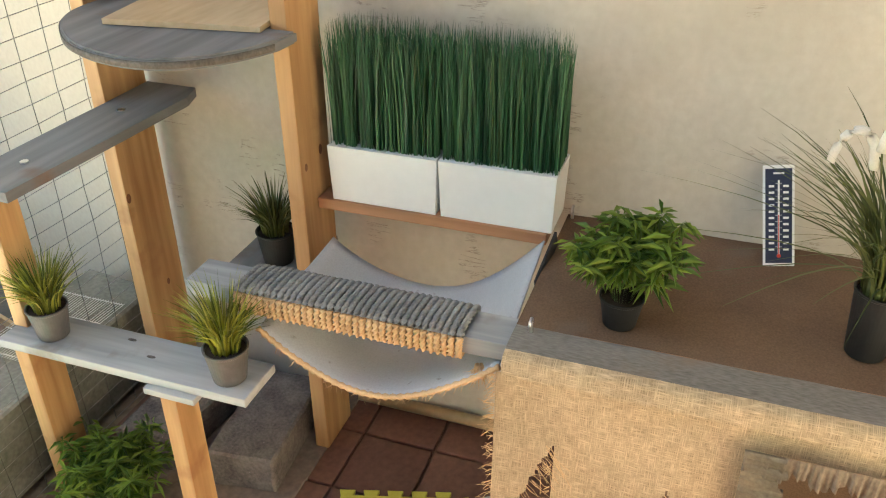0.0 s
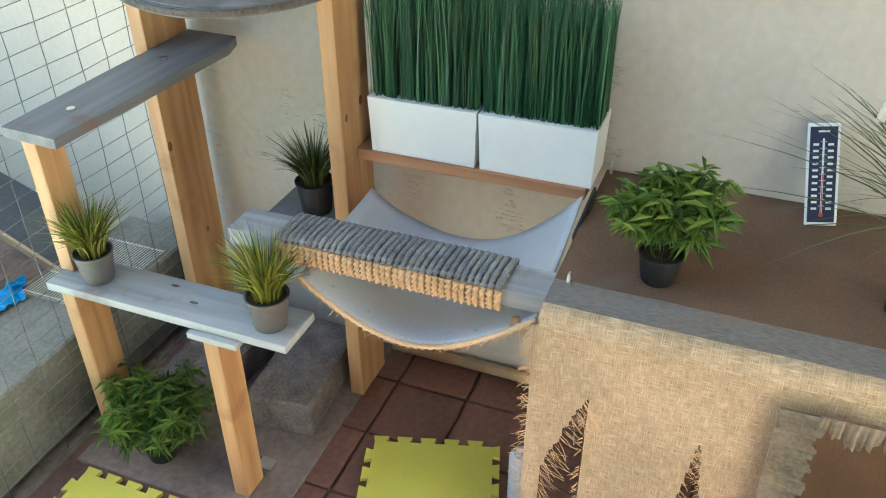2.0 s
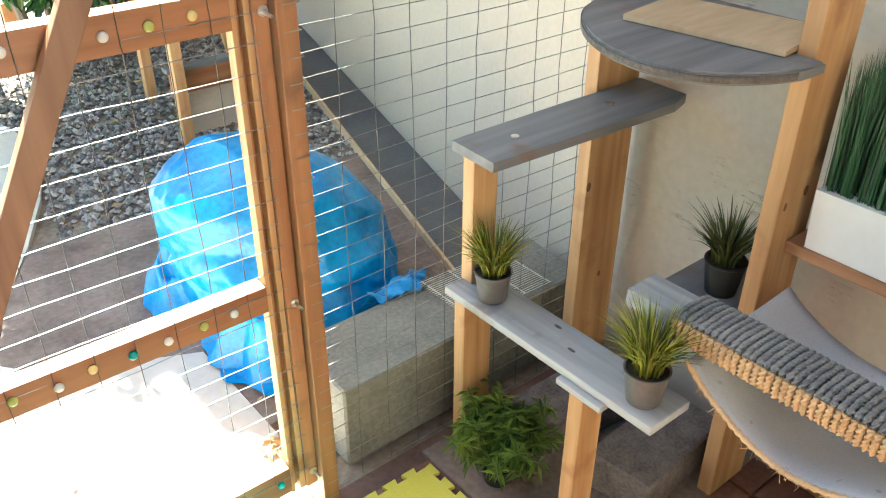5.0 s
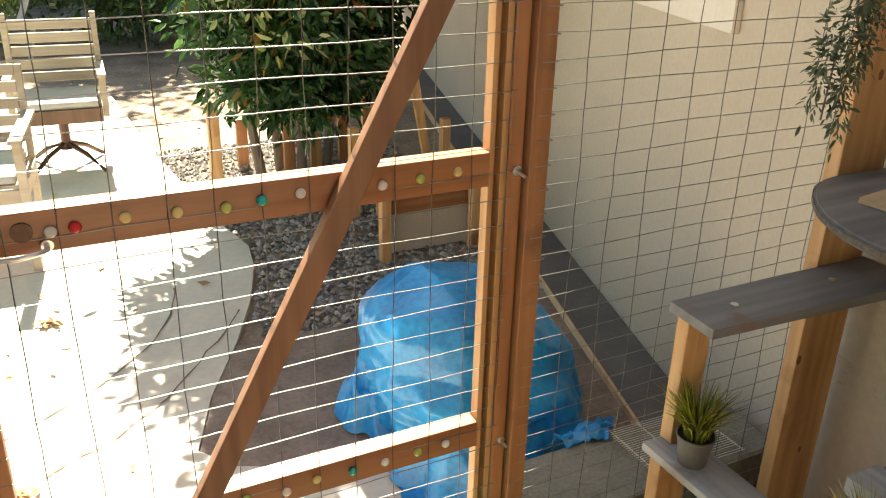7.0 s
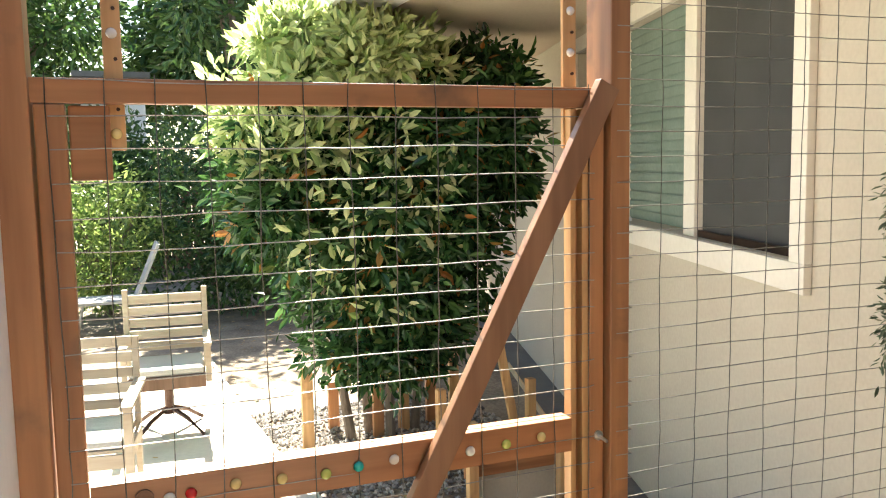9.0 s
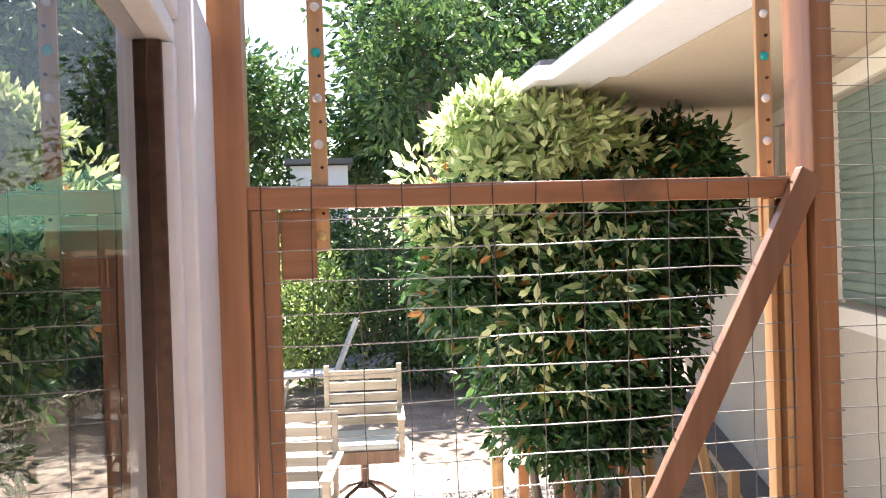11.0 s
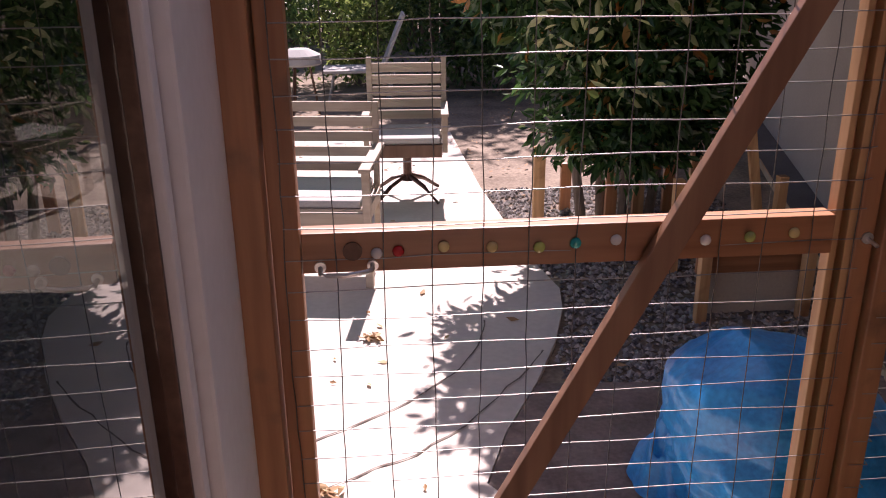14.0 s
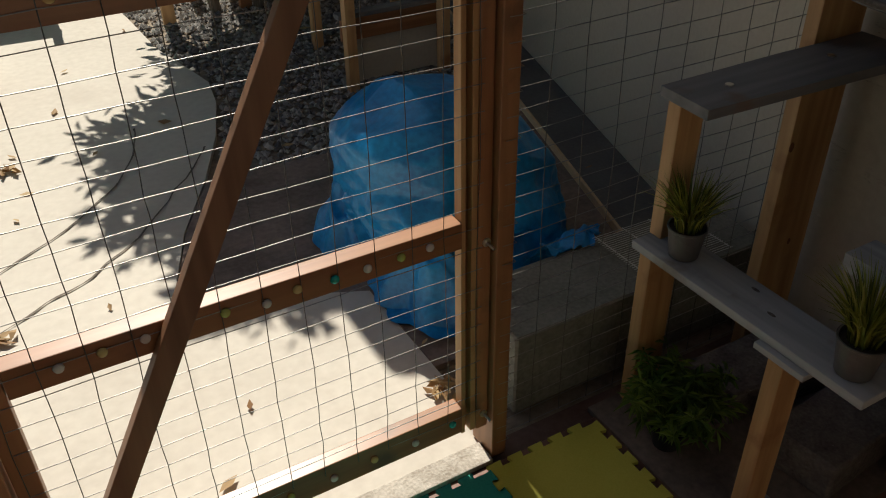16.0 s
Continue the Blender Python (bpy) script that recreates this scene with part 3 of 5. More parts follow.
def gem(x, y, z, m_, parent, r=0.0095):
    """A domed glass drop facing the camera side."""
    b = lathe([(0.001, -0.005), (r * 0.8, -0.004), (r, 0), (r * 0.8, 0.004), (r * 0.4, 0.006), (0.001, 0.0065)], (0, 0, 0), 12)
    bmesh.ops.transform(b, matrix=Matrix.Translation((x, y, z)) @ Matrix.Rotation(radians(90), 4, "X"), verts=b.verts)
    part("glass_gem", b, m_, parent, smooth=True)


# ---- the gate ----
rng = random.Random(4)
gate = thing("gate", (-1.5, 0, 0.1), "redwood gate with welded wire, coloured glass gems and a diagonal brace", "gate")
part("stile", box(-1.9565, -1.914, -0.02, 0.02, 0.10, 1.848, 0.003), WOOD_Z, gate)
part("stile", box(-1.0305, -1.000, -0.02, 0.02, 0.10, 1.848, 0.003), WOOD_Z, gate)
part("stile_back", box(-1.0565, -1.031, 0.006, 0.02, 0.10, 1.848, 0.001), WOOD_Z, gate, "recessed dark strip")
part("edge_strip", box(-1.068, -1.057, -0.014, 0.012, 0.10, 1.848, 0.002), FIR_Z, gate, "pale edge strip")
part("edge_strip", box(-1.0445, -1.031, -0.016, 0.0055, 0.10, 1.848, 0.002), FIR_Z, gate, "pale edge strip")
RAILS = ((1.849, 1.886), (1.203, 1.268), (0.63, 0.69), (0.112, 0.188))
for i, (z0, z1) in enumerate(RAILS):
    part("rail", box(-1.912 if i else -1.963, -1.069 if i else -0.99, -0.02, 0.02 if i else 0.006, z0, z1, 0.002), WOOD_X, gate)
part("brace", beam((-1.003, -0.036, 1.89), (-1.905, -0.036, 0.17), 0.044, 0.022), BRACE_W, gate)
part("latch_block", box(-1.911, -1.853, -0.005, 0.02, 1.735, 1.847, 0.003), WOOD_X, gate)
part("handle", rod([(-1.885, -0.022, 1.213), (-1.884, -0.040, 1.210), (-1.874, -0.046, 1.209), (-1.845, -0.048, 1.209), (-1.816, -0.046, 1.212), (-1.806, -0.040, 1.214), (-1.805, -0.022, 1.216)], 0.0042, 8), STEEL, gate, "chrome pull handle", True)
handle = bpy.data.objects["handle"]
for x in (-1.885, -1.805):
    part("handle_plate", rod([(x, -0.0205, 1.214), (x, -0.025, 1.214)], 0.009, 12), STEEL, handle)
part("lock_hole", rod([(-1.835, -0.0202, 1.238), (-1.835, -0.024, 1.238)], 0.015, 14), BRONZE, gate)
for z in (1.227, 0.628, 0.095 + 0.05):
    bolt = part("bolt", rod([(-1.012, -0.018, z), (-1.008, -0.045, z - 0.006)], 0.0035, 6), STEEL, gate)
    part("washer", rod([(-1.012, -0.0202, z), (-1.012, -0.0235, z)], 0.010, 10), STEEL, bolt)
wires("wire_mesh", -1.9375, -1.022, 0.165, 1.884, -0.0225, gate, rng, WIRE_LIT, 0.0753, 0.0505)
for x, k in zip((-1.798, -1.765, -1.695, -1.62, -1.546, -1.489, -1.425, -1.356, -1.281, -1.209, -1.137), (1, 4, 0, 0, 2, 3, 1, 4, 1, 2, 0)):
    gem(x, -0.024, 1.238 + rng.uniform(-0.007, 0.008), GEMS[k], gate)
for k, x in enumerate(np.linspace(-1.824, -1.14, 11)):
    gem(x + rng.uniform(-0.006, 0.006), -0.024, 0.662 + rng.uniform(-0.007, 0.007), GEMS[(1, 0, 1, 0, 2, 1, 0, 3, 1, 2, 1)[k]], gate)
for k, x in enumerate(np.linspace(-1.80, -1.10, 8)):
    gem(x + rng.uniform(-0.01, 0.01), -0.024, 0.150 + rng.uniform(-0.004, 0.005), GEMS[(1, 0, 3, 2, 1, 0, 1, 3)[k]], gate)

gate.location.y = 0.02
for x, z0, lab in ((-1.845, 1.78, "narrow pine strip set with glass gems"), (-1.058, 1.776, "narrow pine strip set with glass gems")):
    strip = thing("gem_strip", (x, 0.035, z0), lab, "hanging strip", "gem strips over the gate")
    part("strip", box(x - 0.0135, x + 0.0135, 0.026, 0.036, z0, 2.62, 0.0015), FIR_Z, strip)
    for k in range(11):
        z = z0 + 0.025 + k * 0.075
        gem(x, 0.023, z, GEMS[(0, 3, 1, 1, 3, 1, 0, 1, 2, 1, 0)[k]], strip, 0.0085)
        part("screw", rod([(x + 0.004, 0.0255, z + 0.037), (x + 0.004, 0.022, z + 0.037)], 0.003, 6), BRONZE, strip)

# posts of the enclosure
def timber(name, x0, x1, y0, y1, z0, z1, m_, label):
    ob = part(name, box(x0, x1, y0, y1, z0, z1, 0.003), m_)
    return tagged(ob, label, "post", "timber of the enclosure")


timber("gate_post", -2.012, -1.9595, -0.03, 0.06, 0, 2.66, WOOD_Z, "reddish timber gate post beside the white frame")
timber("gate_post", -0.996, -0.955, -0.018, 0.07, 0, 2.66, WOOD_Z, "reddish timber post wrapped with wire ends")
timber("wall_stud", -0.19, -0.034, -0.052, -0.014, 0.006, 2.66, FIR_Z, "wide orange fir stud standing at the wall")
timber("shelf_post", -0.229, -0.089, -0.578, -0.540, 0.006, 2.66, FIR_Z, "tall knotty fir post beside the white planters")
timber("top_beam", -2.011, -0.002, 0.0, 0.07, 2.58, 2.66, WOOD_X, "timber beam over the gate")
timber("threshold", -1.96, -1.0, -0.032, 0.034, -0.004, 0.012, THRESH, "rough pale threshold strip under the gate")

for ob_, y_, spots in (("shelf_post", -0.5785, ((-0.206, 0.82, 0.007), (-0.135, 0.835, 0.009), (-0.16, 1.5, 0.01), (-0.12, 0.25, 0.007))), ("wall_stud", -0.0525, ((-0.182, 0.645, 0.010), (-0.10, 0.35, 0.007), (-0.12, 1.35, 0.009)))):
    for x_, z_, r_ in spots:
        kb = lathe([(0.001, 0), (r_ * 0.5, 0.0006), (r_, 0.0004), (r_, -0.001), (0.001, -0.001)], (0, 0, 0), 12)
        bmesh.ops.transform(kb, matrix=Matrix.Translation((x_, y_, z_)) @ Matrix.Rotation(radians(90), 4, "X") @ Matrix.Diagonal((0.8, 1.35, 1, 1)), verts=kb.verts)
        part("knot", kb, KNOT, bpy.data.objects[ob_], "dark knot")
side = thing("wire_panel", (-0.5, 0, 0), "fixed panel of bowed welded wire beside the gate", "wire fence")
wires("wire_mesh", -0.9616, -0.005, 0.0490, 2.57, -0.004, side, rng, WIRE_LIT, 0.0866, 0.0475)
# short wire ends wrapped round the post
V, F = [], []
for z in np.arange(0.0490, 2.5, 0.0475):
    for k, (x, y) in enumerate(((-0.985, -0.021), (-0.952, -0.023), (-0.950, 0.03))):
        V += [(x, y, z - 0.001), (x, y, z + 0.001)]
    i = len(V) - 6
    F += [(i, i + 1, i + 3, i + 2), (i + 2, i + 3, i + 5, i + 4)]
tagged(mesh("wire_end", V, F, WIRE_LIT, side), kind="stuff")

# ---- shelves and studs ----
plant_shelf = thing("plant_shelf", (-0.57, -0.3, 0.0), "whitewashed plank shelf on short fir legs", "shelf")
part("plank", box(-0.628, -0.508, -0.632, -0.02, 0.494, 0.515, 0.003), WASH_Y, plant_shelf)
part("leg", box(-0.592, -0.503, -0.052, -0.014, 0.006, 0.493, 0.003), FIR_Z, plant_shelf)
part("leg", box(-0.640, -0.572, -0.475, -0.437, 0.006, 0.478, 0.003), FIR_Z, plant_shelf)
part("cleat", box(-0.642, -0.552, -0.52, -0.40, 0.4785, 0.4935, 0.002), WASH_Y, plant_shelf)
for x_, y_ in ((-0.572, -0.375), (-0.535, -0.30)):
    kb = lathe([(0.001, 0.0008), (0.003, 0.0007), (0.006, 0.0004), (0.006, -0.001), (0.001, -0.001)], (0, 0, 0), 12)
    bmesh.ops.transform(kb, matrix=Matrix.Translation((x_, y_, 0.5152)) @ Matrix.Diagonal((0.7, 1.8, 1, 1)), verts=kb.verts)
    part("knot", kb, GREY_KNOT, plant_shelf, "dark knot")
bracket = part("angle_bracket", box(-0.55, -0.515, -0.48, -0.44, 0.006, 0.009), STEEL, plant_shelf)
grey = thing("step_shelf", (-0.35, -0.12, 0.0), "narrow grey-painted step shelf on a fir stud", "shelf")
part("board", prism([(-0.635, -0.05), (-0.642, -0.187), (-0.10, -0.215), (-0.035, -0.195), (-0.032, -0.0535), (-0.19, -0.0535), (-0.30, -0.05)], 0.880, 0.902), GREY_WOOD_X, grey)
part("leg", box(-0.575, -0.503, -0.055, -0.0175, 0.516, 0.879, 0.003), FIR_Z, grey)
for x in (-0.52, -0.22):
    part("screw", rod([(x, -0.12, 0.902), (x, -0.12, 0.9045)], 0.009, 10), STEEL, grey)
half = thing("half_round_shelf", (-0.3, -0.3, 1.1), "half-round grey-painted shelf between the studs", "shelf")
out = [(-0.03, -0.06), (-0.19, -0.055), (-0.28, -0.075), (-0.36, -0.135), (-0.43, -0.22), (-0.47, -0.32), (-0.475, -0.42), (-0.44, -0.50), (-0.37, -0.56), (-0.29, -0.595), (-0.232, -0.60), (-0.231, -0.535), (-0.03, -0.535)]
curve = []
for k in range(1, 9):
    p0, p1, p2, p3 = [Vector(out[j]) for j in (k - 1, k, k + 1, k + 2)]
    for q in range(5):
        w = q / 5
        c_ = 0.5 * (2 * p1 + (p2 - p0) * w + (2 * p0 - 5 * p1 + 4 * p2 - p3) * w * w + (3 * p1 - p0 - 3 * p2 + p3) * w ** 3)
        curve.append((c_.x, c_.y))
out = [out[0]] + curve + out[9:]
hb = prism(out, 1.107, 1.131)
bmesh.ops.bevel(hb, geom=[e for e in hb.edges if abs(e.verts[0].co.z - e.verts[1].co.z) < 1e-6], offset=0.004, segments=2, affect="EDGES")
part("board", hb, GREY_WOOD_X, half)
V, F = [], []
for k, (x, y) in enumerate(curve):
    d = (Vector(curve[min(k + 1, len(curve) - 1)]) - Vector(curve[max(k - 1, 0)])).normalized()
    for z, o in ((1.1125, 0.0006), (1.1125, 0.0024), (1.1255, 0.0024), (1.1255, 0.0006)):
        V.append((x + d.y * o * -1, y + d.x * o, z) if (d.y * -1) * (x + 0.23) + d.x * (y + 0.33) > 0 else (x + d.y * o, y - d.x * o, z))
F = [(4 * k + q, 4 * k + 4 + q, 4 * k + 4 + (q + 1) % 4, 4 * k + (q + 1) % 4) for k in range(len(curve) - 1) for q in range(4)]
mesh("edge_band", V, F, GREY_KNOT, half, "worn brownish edge", True)
ply = part("plywood_sheet", box(-0.17, 0.17, -0.10, 0.10, 0, 0.012, 0.001, Matrix.Translation((-0.195, -0.36, 1.1325)) @ Matrix.Rotation(radians(98), 4, "Z")), PLY)
tagged(ply, "offcut of pale plywood lying on the half-round shelf", "plywood")

# planter ledge along the wall
ledge = part("planter_ledge", box(-0.172, -0.002, -1.115, -0.581, 0.704, 0.730, 0.003), WOOD_Y)
tagged(ledge, "fir ledge board under the white planters", "ledge")


def grass_box(y0, y1, seed):
    r = random.Random(seed)
    th = thing("grass_planter", (-0.105, (y0 + y1) / 2, 0.73), "white rectangular planter of tall dense artificial grass", "planter", "grass planters on the ledge")
    b = box(-0.168, -0.042, y0, y1, 0.7305, 0.862, 0.0)
    bmesh.ops.scale(b, vec=(0.95, 0.965, 1), space=Matrix.Translation((0.105, -(y0 + y1) / 2, 0)), verts=[v for v in b.verts if v.co.z < 0.8])
    top = [f for f in b.faces if f.normal.z > 0.9]
    bmesh.ops.inset_region(b, faces=top, thickness=0.004)
    top = [f for f in b.faces if f.normal.z > 0.9 and all(abs(v.co.x + 0.105) < 0.06 for v in f.verts)]
    bmesh.ops.translate(b, verts=list({v for f in top for v in f.verts}), vec=(0, 0, -0.02))
    trough = part("box", b, WHITE_BOX, th)
    part("soil", box(-0.160, -0.050, y0 + 0.008, y1 - 0.008, 0.835, 0.847), SOIL, trough)
    v, f = blades(r, 1500, (-0.105, (y0 + y1) / 2, 0.845), 0, 0.285, 0.0042, 0.035, 1.0, (0.053, (y1 - y0) / 2 - 0.003), 3)
    tagged(mesh("grass", v, f, GRASS_DEEP, th), kind="stuff")


grass_box(-0.868, -0.613, 1)
grass_box(-1.128, -0.872, 2)

# roped plank between post and table
plank = thing("scratching_plank", (-0.48, -0.8, 0.65), "plank wound with thick sisal rope, grey on top", "scratching post")
part("plank", box(-0.515, -0.428, -1.24, -0.452, 0.652, 0.690, 0.003), WASH_Y, plank)
def twisted(pts, r, lay=0.034, turn=0.0):
    """A three-strand laid rope along points."""
    b, rings, run = bmesh.new(), [], turn
    pts = [Vector(p) for p in pts]
    for i, p in enumerate(pts):
        d = (pts[min(i + 1, len(pts) - 1)] - pts[max(i - 1, 0)]).normalized()
        u = Vector((0, 1, 0))
        v = d.cross(u).normalized()
        run += (p - pts[i - 1]).length / lay * 2 * math.pi if i else 0
        rings.append([b.verts.new(p + (u * math.cos(a) + v * math.sin(a)) * r * (0.80 + 0.34 * math.cos(3 * (a - run)))) for a in [2 * math.pi * k / 12 for k in range(12)]])
    for a, c in zip(rings, rings[1:]):
        for k in range(12):
            b.faces.new((a[k], a[(k + 1) % 12], c[(k + 1) % 12], c[k]))
    b.faces.new(rings[0][::-1])
    b.faces.new(rings[-1])
    return b


# rope turns: grey on the upper side, raw on the sides
def halved(pts):
    """The same line with a point halfway along each step."""
    r_ = [pts[0]]
    for a_, b_ in zip(pts, pts[1:]):
        r_ += [((a_[0] + b_[0]) / 2, (a_[1] + b_[1]) / 2), b_]
    return r_


for k in range(35):
    y = -0.575 - k * 0.0136
    jig = rng.uniform(-0.001, 0.001)
    top = [(-0.520, 0.690), (-0.515, 0.6962), (-0.503, 0.699), (-0.490, 0.700), (-0.478, 0.700), (-0.466, 0.700), (-0.454, 0.700), (-0.442, 0.699), (-0.430, 0.6975), (-0.423, 0.690)]
    top = halved(halved(top))
    part("rope_turn", twisted([(x, y + jig - 0.00012 * q, z) for q, (x, z) in enumerate(top)], 0.0074, turn=k * 1.9), ROPE, plank, smooth=True)
    low = [(-0.5205, 0.6895), (-0.5235, 0.679), (-0.524, 0.668), (-0.5225, 0.657), (-0.518, 0.646), (-0.50, 0.642), (-0.44, 0.642), (-0.422, 0.65), (-0.4215, 0.689)]
    low = halved(halved(low))
    part("rope_side", twisted([(x, y + jig + 0.00015 * q, z) for q, (x, z) in enumerate(low)], 0.0074, turn=k * 1.9 + 2), ROPE_RAW, plank, smooth=True)
V, F = blades(random.Random(5), 60, (-0.515, -1.075, 0.63), 0.008, 0.05, 0.003, 0.7)
V = [(x, y, 1.262 - z) for x, y, z in V]
mesh("rope_tassel", V, F, ROPE_RAW, plank)

# hammock between ledge, post and plank
ham = thing("hammock", (-0.35, -0.85, 0.6), "pale canvas cat hammock with a rough jute hem", "hammock")
NU, NV = 26, 16
V, F = [], []


def ham_at(u, v):
    """u from the post to the table, v from the plank to the wall."""
    y = -0.615 - 0.50 * u
    s = 4 * u * (1 - u)
    edge = 0.60 + 0.085 * u
    x = -0.525 + 0.345 * v - 0.02 * s * (1 - v)
    zf = 0.612 + 0.03 * u - 0.098 * s
    zb = 0.640 + 0.075 * u - 0.125 * s
    return (x, y, zf + (zb - zf) * v - 0.03 * s * math.sin(math.pi * v) + 0.004 * math.sin(9 * u + 5 * v))


for i in range(NU + 1):
    for j in range(NV + 1):
        V.append(ham_at(i / NU, j / NV))
for i in range(NU):
    for j in range(NV):
        a = i * (NV + 1) + j
        F.append((a, a + 1, a + NV + 2, a + NV + 1))
cloth = mesh("canvas", V, F, CANVAS, ham, smooth=True)
so = cloth.modifiers.new("thickness", "SOLIDIFY")
so.thickness = 0.004
part("hem", rod([Vector(ham_at(i / 64, 0)) + Vector((0, 0, 0.002)) for i in range(65)], 0.0058, 7, 1.0, 0.25), ROPE_RAW, ham, "rough jute hem", True)
part("corner_tab", beam((-0.172, -1.136, 0.728), (-0.282, -1.122, 0.668), 0.046, 0.006, (0, 1, 0), 0.002), POT_BLACK, ham, "black corner tab")

# ---- burlap-covered table ----
table = thing("table", (-0.28, -1.8, 0.0), "timber table draped with frayed burlap cloth", "table")
part("top", box(-0.545, -0.003, -2.6, -1.135, 0.655, 0.694, 0.004), WOOD_Y, table)
for y in (-1.31, -2.55):
    for x in (-0.51, -0.05):
        part("leg", box(x - 0.03, x + 0.03, y - 0.03, y + 0.03, 0, 0.654, 0.004), FIR_Z, table)
# added board, unseen as such, gives the opening its dark inside
part("inner_panel", box(-0.16, -0.14, -2.5, -1.36, 0.0, 0.652, 0.002), BURLAP_TOP, table, "added brown panel that darkens the cloth opening")
cloth = thing("burlap_cloth", (-0.5, -1.8, 0.7), "dusty tan burlap cloth with torn openings and a frayed edge", "cloth")
V, F = [], []
ys = np.linspace(-1.128, -2.62, 76)
prof = [(-0.004, 0.697), (-0.10, 0.6975), (-0.20, 0.697), (-0.30, 0.6985), (-0.40, 0.698), (-0.46, 0.699)]
for y in ys:
    for x, z in prof:
        V.append((x + 0.002 * noise.noise((x * 5, y * 9, 0)), y, z + 0.002 * noise.noise((x * 7, y * 7, 3))))
n_ = len(prof)
for i in range(len(ys) - 1):
    for j in range(n_ - 1):
        a = i * n_ + j
        F.append((a, a + 1, a + n_ + 1, a + n_))
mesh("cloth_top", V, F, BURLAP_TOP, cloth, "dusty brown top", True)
V, F = [], []
for y in ys:
    for x, z in ((-0.46, 0.6992), (-0.50, 0.700), (-0.522, 0.6995), (-0.538, 0.6985)):
        V.append((x, y, z + 0.0015 * noise.noise((x * 7, y * 12, 3))))
for i in range(len(ys) - 1):
    for j in range(3):
        a = i * 4 + j
        F.append((a, a + 1, a + 5, a + 4))
mesh("cloth_edge", V, F, DUSTY_EDGE, cloth, "grey dusty front edge", True)
V, F = [], []
for y in ys:
    for x, z in ((-0.537, 0.6992), (-0.552, 0.695), (-0.5585, 0.684), (-0.5592, 0.667), (-0.5640, 0.661), (-0.5600, 0.655)):
        V.append((x, y, z + 0.0015 * noise.noise((x * 7, y * 12, 3))))
for i in range(len(ys) - 1):
    for j in range(5):
        a = i * 6 + j
        F.append((a, a + 1, a + 7, a + 6))
mesh("cloth_fold", V, F, BURLAP, cloth, "tan fold over the table edge", True)


def torn(y, z):
    """Openings in the hanging cloth."""
    if z < 0.515 and -1.232 < y < -1.226 + (0.515 - z) * 0.36 + 0.012 * noise.noise((z * 60, 4, 0)) and y < -1.155:
        return True
    if z < 0.485 and abs(y + 1.438) < 0.002 + (0.485 - z) * 0.12:
        return True
    if y < -1.60 and z < 0.606 - 0.012 * noise.noise((y * 14, 5, 0)) and y > -2.3:
        return True
    return False


V, F, idx = [], [], {}
NY, NZ = 420, 176
for i in range(NY + 1):
    for j in range(NZ + 1):
        y, z = -1.118 - 1.5 * i / NY, 0.664 - 0.62 * j / NZ
        k = (0.664 - z)
        y2 = y + (0.003 * noise.noise((z * 22, 1, 8)) if i == 0 else 0)
        x = -0.5585 - 0.010 * noise.noise((y * 6, z * 3, 0)) - 0.004 * math.sin(y * 21) * min(1, k * 4) - 0.012 * k
        idx[i, j] = len(V)
        V.append((x, y2, z))
for i in range(NY):
    for j in range(NZ):
        yc, zc = -1.118 - 1.5 * (i + 0.5) / NY, 0.664 - 0.62 * (j + 0.5) / NZ
        if not torn(yc, zc):
            F.append((idx[i, j], idx[i, j + 1], idx[i + 1, j + 1], idx[i + 1, j]))
mesh("cloth_drop", V, F, BURLAP, cloth, "loosely woven tan burlap", True)
# frayed threads along the cut edges
V, F = [], []
fr = random.Random(8)


def thread(p, d, L, w=0.0012):
    p, d = Vector(p), Vector(d).normalized()
    s = Vector((0, d.z, -d.y)).normalized() * w / 2 if abs(d.x) < 0.9 else Vector((0, 0, w / 2))
    i = len(V)
    bend = Vector((fr.gauss(0, 0.2), fr.gauss(0, 0.2), fr.gauss(-0.25, 0.25))) * L
    for f in (0, 0.5, 1):
        c = p + d * L * f + bend * f * f
        V.extend([tuple(c - s), tuple(c + s)])
    F.extend([(i, i + 1, i + 3, i + 2), (i + 2, i + 3, i + 5, i + 4)])


for k in range(170):
    z = fr.uniform(0.05, 0.66)
    thread((-0.565, -1.119, z), (fr.gauss(-0.2, 0.3), 1, fr.gauss(-0.1, 0.5)), fr.uniform(0.008, 0.03))
for k in range(80):
    z = fr.uniform(0.25, 0.53)
    left = min(-1.155, -1.226 + max(0, 0.515 - z) * 0.36)
    thread((-0.572, left + fr.uniform(-0.004, 0.006), z), (-0.3, -1, fr.gauss(-0.7, 0.5)), fr.uniform(0.012, 0.05))
for k in range(40):
    z = fr.uniform(0.2, 0.50)
    thread((-0.572, -1.232, z), (-0.3, 1, fr.gauss(-0.6, 0.4)), fr.uniform(0.008, 0.022))
for k in range(90):
    z = fr.uniform(0.2, 0.48)
    sgn = fr.choice((-1, 1))
    thread((-0.574, -1.438 + sgn * (0.002 + (0.485 - z) * 0.12), z), (-0.3, -sgn, fr.gauss(-0.3, 0.4)), fr.uniform(0.006, 0.016))
tagged(mesh("fray", V, F, ROPE_RAW, cloth), kind="stuff")
V, F = [], []
for k in range(160):
    u = fr.random()
    p = ham_at(u, 0)
    thread(p, (fr.gauss(-0.6, 0.5), fr.gauss(0, 0.6), fr.gauss(-0.3, 0.5)), fr.uniform(0.006, 0.016), 0.001)
tagged(mesh("hem_fray", V, F, ROPE_RAW, ham), kind="stuff")
